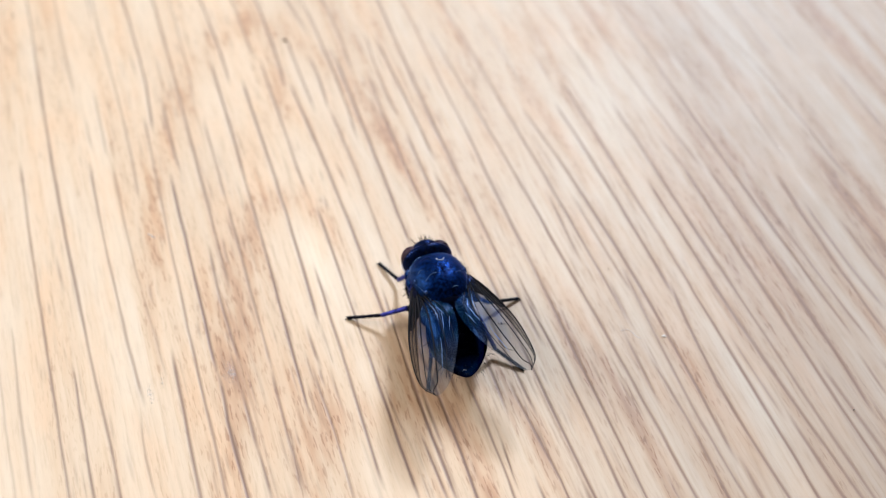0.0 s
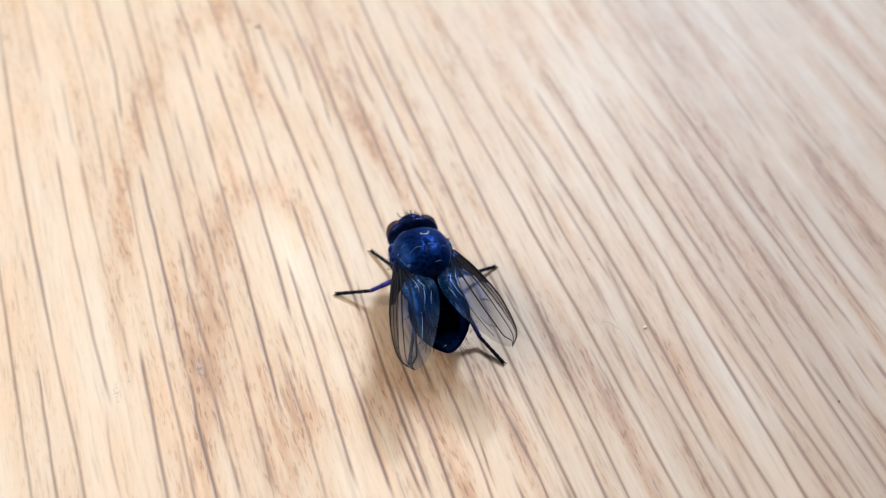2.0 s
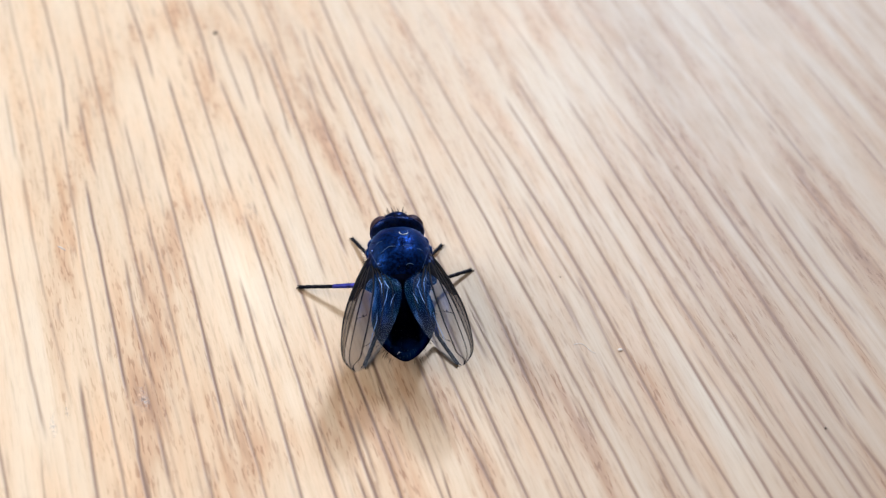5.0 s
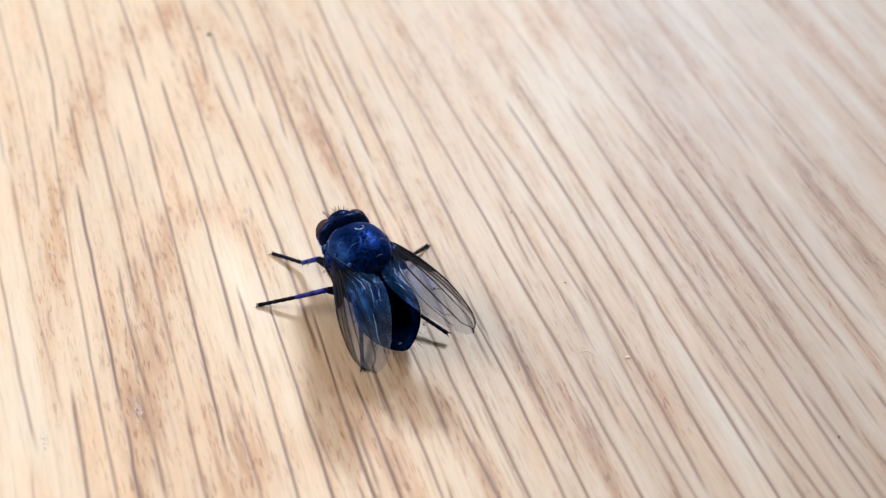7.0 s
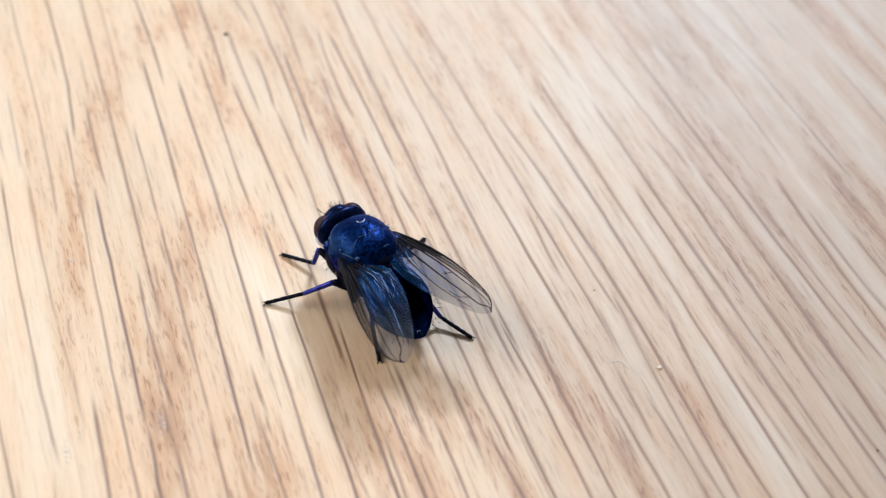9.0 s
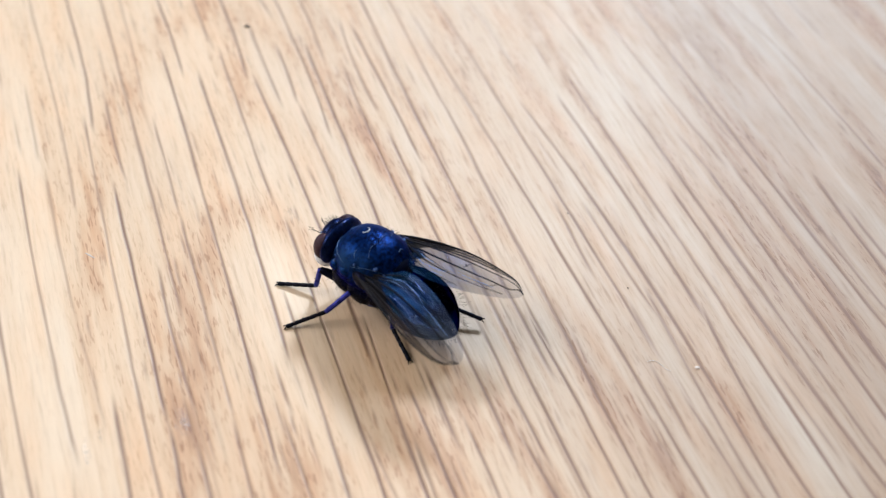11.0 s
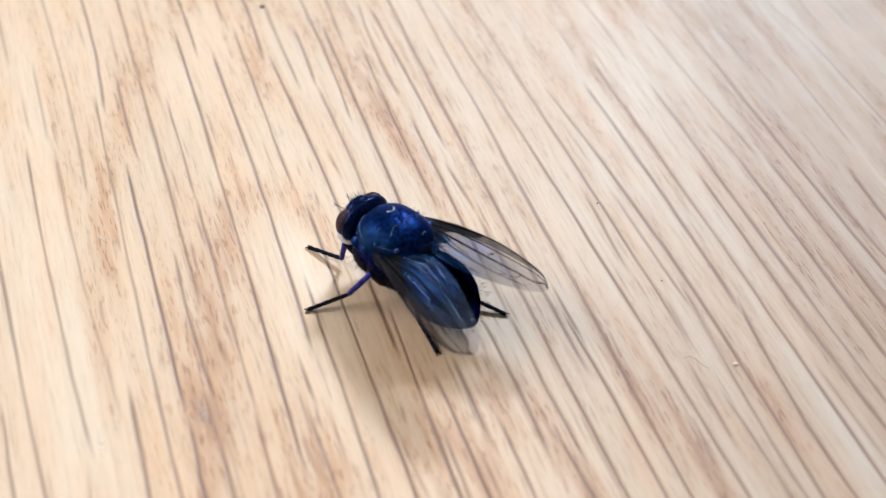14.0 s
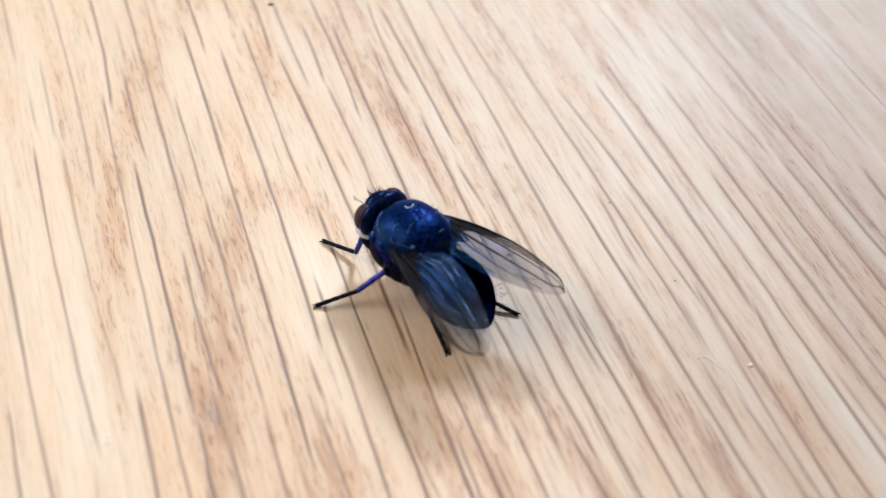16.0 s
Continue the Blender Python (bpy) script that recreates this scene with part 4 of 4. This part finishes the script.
def leg_segment(name, length, r0, r1, mat, fly, rng, spines, swell=0.0):
    n = 9
    pts = [(0, length * k / n, 0) for k in range(n + 1)]
    radii = [(r0 + (r1 - r0) * k / n) * (1 + swell * math.sin(math.pi * k / n)) for k in range(n + 1)]
    ob = finish(name, *tube(pts, radii, 9), mat, fly)
    rows = []
    for k in range(spines):
        y, a = length * rng.uniform(0.05, 0.95), rng.uniform(0, 6.28)
        out = Vector((math.cos(a), 0.5, math.sin(a)))
        root = Vector((0, y, 0)) + Vector((out.x, 0, out.z)) * r1 * 0.8
        rows.append((root, root + out.normalized() * rng.uniform(0.14, 0.3), 0.014))
    hairs("spines", rows, ob)
    return ob


def tarsus_segment(length, fly, rng):
    verts, faces = [], []
    step = length / 5
    for k in range(5):
        a, b = tube([(0, step * k, 0), (0, step * (k + 0.15), 0), (0, step * (k + 0.85), 0), (0, step * (k + 1), 0)], [0.12, 0.135, 0.155, 0.13], 7)
        n = len(verts)
        verts += a
        faces += [tuple(i + n for i in f) for f in b]
    for s in (-1, 1):
        a, b = tube([(s * 0.04, length, 0), (s * 0.14, length + 0.14, 0.02), (s * 0.17, length + 0.24, -0.06)], [0.05, 0.04, 0.015], 5)
        n = len(verts)
        verts += a
        faces += [tuple(i + n for i in f) for f in b]
    ob = finish("tarsus", verts, faces, FOOT_BLACK, fly)
    rows = []
    for k in range(22):
        y, a = length * rng.uniform(0.0, 1.0), rng.uniform(0, 6.28)
        out = Vector((math.cos(a), 0.7, math.sin(a)))
        root = Vector((0, y, 0)) + Vector((out.x, 0, out.z)) * 0.07
        rows.append((root, root + out.normalized() * 0.16, 0.012))
    hairs("spines", rows, ob)
    return ob


# Leg: hip, lengths of femur, tibia and tarsus.
HIPS = {
    "lf": ((-0.85, 4.3, 1.6), 2.2, 1.8, 2.8), "rf": ((0.85, 4.3, 1.6), 2.2, 1.8, 2.8),
    "lm": ((-1.1, 2.3, 1.4), 1.75, 2.4, 2.85), "rm": ((1.1, 2.3, 1.4), 1.75, 2.4, 2.85),
    "lh": ((-0.9, 1.4, 1.5), 2.6, 2.9, 2.6), "rh": ((0.9, 1.4, 1.5), 2.6, 2.9, 2.6),
}
LEGS = {}


def build_fly():
    fly = new("blowfly")
    tagged(fly, "metallic blue bluebottle fly with clear wings standing on oak", "fly")
    build_body(fly)
    build_head(fly)
    for side in (-1, 1):
        build_wing(fly, side)
    rng = random.Random(21)
    for key, (hip, femur, tibia, tarsus) in HIPS.items():
        bm = bmesh.new()
        blob(bm, (hip[0], hip[1], hip[2] + 0.1), (0.42, 0.5, 0.6), segments=14, rings=10)
        part("coxa", bm, LEG_DARK, fly)
        LEGS[key] = (
            leg_segment("femur", femur, 0.36, 0.23, LEG_DARK, fly, rng, 26, 0.25),
            leg_segment("tibia", tibia, 0.2, 0.165, LEG_BLUE, fly, rng, 22),
            tarsus_segment(tarsus, fly, rng),
        )
    return fly


FLY = build_fly()

# ---- movement ----
# Seconds, place on the table in millimetres, heading in degrees.
STANDS = [
    (0.0, 2.20, -5.36, 18.4),
    (0.5, 2.72, -5.23, 13.5),
    (1.0, 2.90, -4.87, 12.5),
    (1.5, 2.86, -4.58, 14.3),
    (2.0, 2.82, -3.65, 16.1),
    (2.5, 2.65, -3.58, 18.2),
    (3.0, 2.36, -3.38, 19.1),
    (3.5, 2.33, -3.22, 16.0),
    (4.0, 2.51, -3.08, 13.4),
    (4.5, 2.55, -2.05, 13.1),
    (5.0, 3.30, -1.94, 3.0),
    (7.5, 1.18, -0.35, 31.5),
    (8.0, 0.90, 0.11, 36.1),
    (8.5, 0.28, 1.04, 35.7),
    (9.0, 0.40, 1.01, 34.5),
    (11.5, -0.42, 0.03, 54.8),
    (12.0, -0.87, 0.60, 50.5),
    (12.5, -0.91, 0.61, 50.8),
    (13.0, -0.94, 0.56, 50.0),
    (13.5, -0.90, 0.57, 48.6),
    (14.0, -0.73, 0.60, 45.7),
    (14.5, -0.73, 0.60, 45.7),
    (15.0, -0.71, 0.62, 45.7),
    (15.5, -0.74, 0.66, 45.7),
    (16.0, -0.42, 0.68, 42.4),
]
# Where each foot stands on the table: seconds and millimetres.
FEET = {
    "lm": [
        (0.0, -5.8, -2.5), (0.5, -4.6, -1.3), (1.0, -4.7, -0.9), (1.5, -4.6, -0.8), (2.0, -4.7, -0.7), (2.5, -4.8, -0.7),
        (3.0, -5.0, -0.6), (3.5, -5.0, 0.0), (4.0, -5.1, 0.2), (4.5, -5.1, 1.9), (5.0, -4.6, 2.2), (7.5, -7.2, 1.1),
        (8.0, -7.2, 1.3), (8.5, -7.2, 1.4), (9.0, -8.3, 2.1), (11.5, -8.4, -0.3), (12.0, -8.4, -0.2), (12.5, -8.4, -0.1),
        (13.0, -8.5, -0.0), (13.5, -8.5, 0.1), (14.0, -8.5, 0.2), (14.5, -8.6, 0.2), (15.0, -8.6, 0.3), (15.5, -8.6, 0.3),
        (16.0, -8.6, 0.5),
    ],
    "lf": [
        (0.0, -3.5, 3.3), (0.5, -2.3, 3.5), (1.0, -2.2, 3.5), (1.5, -2.1, 3.3), (2.0, -2.1, 3.8), (2.5, -2.8, 3.5),
        (3.0, -3.1, 4.9), (3.5, -3.0, 5.2), (4.0, -2.7, 5.1), (4.5, -2.2, 5.6), (5.0, -0.5, 7.1), (7.5, -6.4, 6.2),
        (8.0, -7.3, 5.1), (8.5, -7.6, 6.7), (9.0, -7.4, 6.8), (11.5, -9.2, 3.6), (12.0, -9.4, 5.3), (12.5, -9.4, 5.3),
        (13.0, -9.3, 5.4), (13.5, -9.1, 5.5), (14.0, -8.7, 5.8), (14.5, -8.7, 5.9), (15.0, -8.7, 5.9), (15.5, -8.7, 5.9),
        (16.0, -8.4, 6.3),
    ],
    "rm": [
        (0.0, 7.7, -0.5), (0.5, 7.8, -0.5), (1.0, 7.8, -0.5), (1.5, 7.8, -0.5), (2.0, 7.8, 2.0), (2.5, 7.4, 2.7), (3.0, 6.9, 3.1), (3.5, 7.0, 3.1), (4.0, 7.0, 3.0),
        (4.5, 7.0, 3.1), (5.0, 8.6, 3.6), (7.5, 5.3, 6.8), (8.0, 3.0, 7.8), (8.5, 3.1, 8.3), (9.0, 3.2, 8.2),
    ],
    "rh": [
        (0.0, 7.6, -7.5), (0.5, 7.6, -7.6), (1.0, 7.7, -7.4), (1.5, 7.7, -7.4), (2.0, 7.8, -7.5), (2.5, 7.8, -7.5),
        (3.0, 7.8, -7.4), (3.5, 7.7, -7.3), (4.0, 7.8, -7.4), (4.5, 7.0, -5.2), (5.0, 7.1, -5.3), (7.5, 6.2, -1.9),
        (8.0, 6.1, -1.5), (8.5, 6.1, -1.4), (9.0, 6.1, -1.4), (11.5, 4.6, -0.2), (12.0, 4.6, -0.2), (12.5, 4.5, -0.2),
        (13.0, 4.5, -0.2), (13.5, 4.5, -0.2), (14.0, 4.4, -0.2), (14.5, 4.4, -0.3), (15.0, 4.4, -0.3), (15.5, 4.4, -0.2),
        (16.0, 4.4, -0.2),
    ],
    "lh": [
        (7.5, 0.6, -4.7), (8.0, 0.6, -4.6), (8.5, -0.3, -3.2), (9.0, -0.3, -3.2), (11.5, -0.2, -3.3), (12.0, -0.3, -3.3),
        (12.5, -0.2, -3.3), (13.0, -0.3, -3.2), (13.5, -0.2, -3.2), (14.0, -0.2, -3.3), (14.5, -0.2, -3.3), (15.0, -0.2, -3.3),
        (15.5, -0.3, -3.2), (16.0, -0.3, -3.3),
    ],
}
# Feet hidden under the body keep this stand in the fly's own axes.
REST = {"lf": (-2.9, 9.4), "rf": (3.6, 8.0), "lm": (-6.4, 5.2), "rm": (6.3, 4.4), "lh": (-2.9, -3.2), "rh": (3.5, -4.6)}


def between(rows, t):
    for a, b in zip(rows, rows[1:]):
        if a[0] <= t <= b[0]:
            f = (t - a[0]) / (b[0] - a[0])
            return [p + (q - p) * f for p, q in zip(a[1:], b[1:])]
    return list(rows[-1][1:]) if t > rows[-1][0] else list(rows[0][1:])


STEP_AT = {"lf": 0.3, "rm": 0.35, "lh": 0.4, "rf": 0.6, "lm": 0.62, "rh": 0.68}


def foot_at(key, rows, t):
    """Place of a foot and how high it is lifted; long pauses hold one step."""
    for a, b in zip(rows, rows[1:]):
        if b[0] - a[0] > 1.0 and a[0] < t < b[0]:
            f = min(1.0, max(0.0, ((t - a[0]) / (b[0] - a[0]) - STEP_AT[key]) / 0.4 + 0.5))
            f = f * f * (3 - 2 * f)
            return a[1] + (b[1] - a[1]) * f, a[2] + (b[2] - a[2]) * f, 0.5 if 0.02 < f < 0.98 else 0.0
    x, y = between(rows, t)
    return x, y, 0.0


def fly_pose(t):
    x, y, turn = between(STANDS, t)
    return pose(x * MM, y * MM, 0, 0, 0, turn)


def aim(start, end, up=(0, 0, 1)):
    """A pose at start whose y axis points to end."""
    y = (end - start).normalized()
    x = y.cross(Vector(up)).normalized()
    z = x.cross(y)
    m = Matrix((x, y, z)).transposed().to_4x4()
    m.translation = start * MM
    return m


# How far the ankle stands over the foot, in millimetres.
ANKLE = {"f": 0.5, "m": 0.85, "h": 0.5}


def leg_poses(key, foot, lift=0.0):
    """Poses of femur, tibia and tarsus in the fly's axes for a foot at (x, y) there."""
    hip, femur, tibia, tarsus = HIPS[key]
    hip, tip = Vector(hip), Vector((foot[0], foot[1], 0.1))
    flat = Vector((hip.x - tip.x, hip.y - tip.y, 0))
    reach = min(flat.length, 0.98 * (math.sqrt((femur + tibia) ** 2 - 1.3) + tarsus))
    tip = Vector((hip.x, hip.y, 0.1 + lift)) - flat.normalized() * reach
    rise = ANKLE[key[1]]
    ankle = tip + flat.normalized() * math.sqrt(tarsus * tarsus - rise * rise) + Vector((0, 0, rise))
    span = ankle - hip
    d = min(span.length, (femur + tibia) * 0.995)
    a = (femur * femur - tibia * tibia + d * d) / (2 * d)
    h = math.sqrt(max(femur * femur - a * a, 0.01))
    way = span.normalized()
    up = (Vector((0, 0, 1)) - way * way.z).normalized()
    knee = hip + way * a + up * h
    return aim(hip, knee), aim(knee, ankle), aim(ankle, tip)


def motions():
    times = [k / 2 for k in range(33)]
    walk(FLY, [(t, fly_pose(t)) for t in times])
    for key, parts in LEGS.items():
        rows = ([], [], [])
        for t in times:
            back = fly_pose(t).inverted()
            rest, lift = REST[key], 0.0
            seen = FEET.get(key, [])
            if seen and seen[0][0] <= t <= seen[-1][0]:
                x, y, lift = foot_at(key, seen, t)
                p = back @ Vector((x * MM, y * MM, 0)) / MM
                rest = (p.x, p.y)
            for row, m in zip(rows, leg_poses(key, rest, lift)):
                row.append((t, m))
        for segment, row in zip(parts, rows):
            walk(segment, row)


motions()
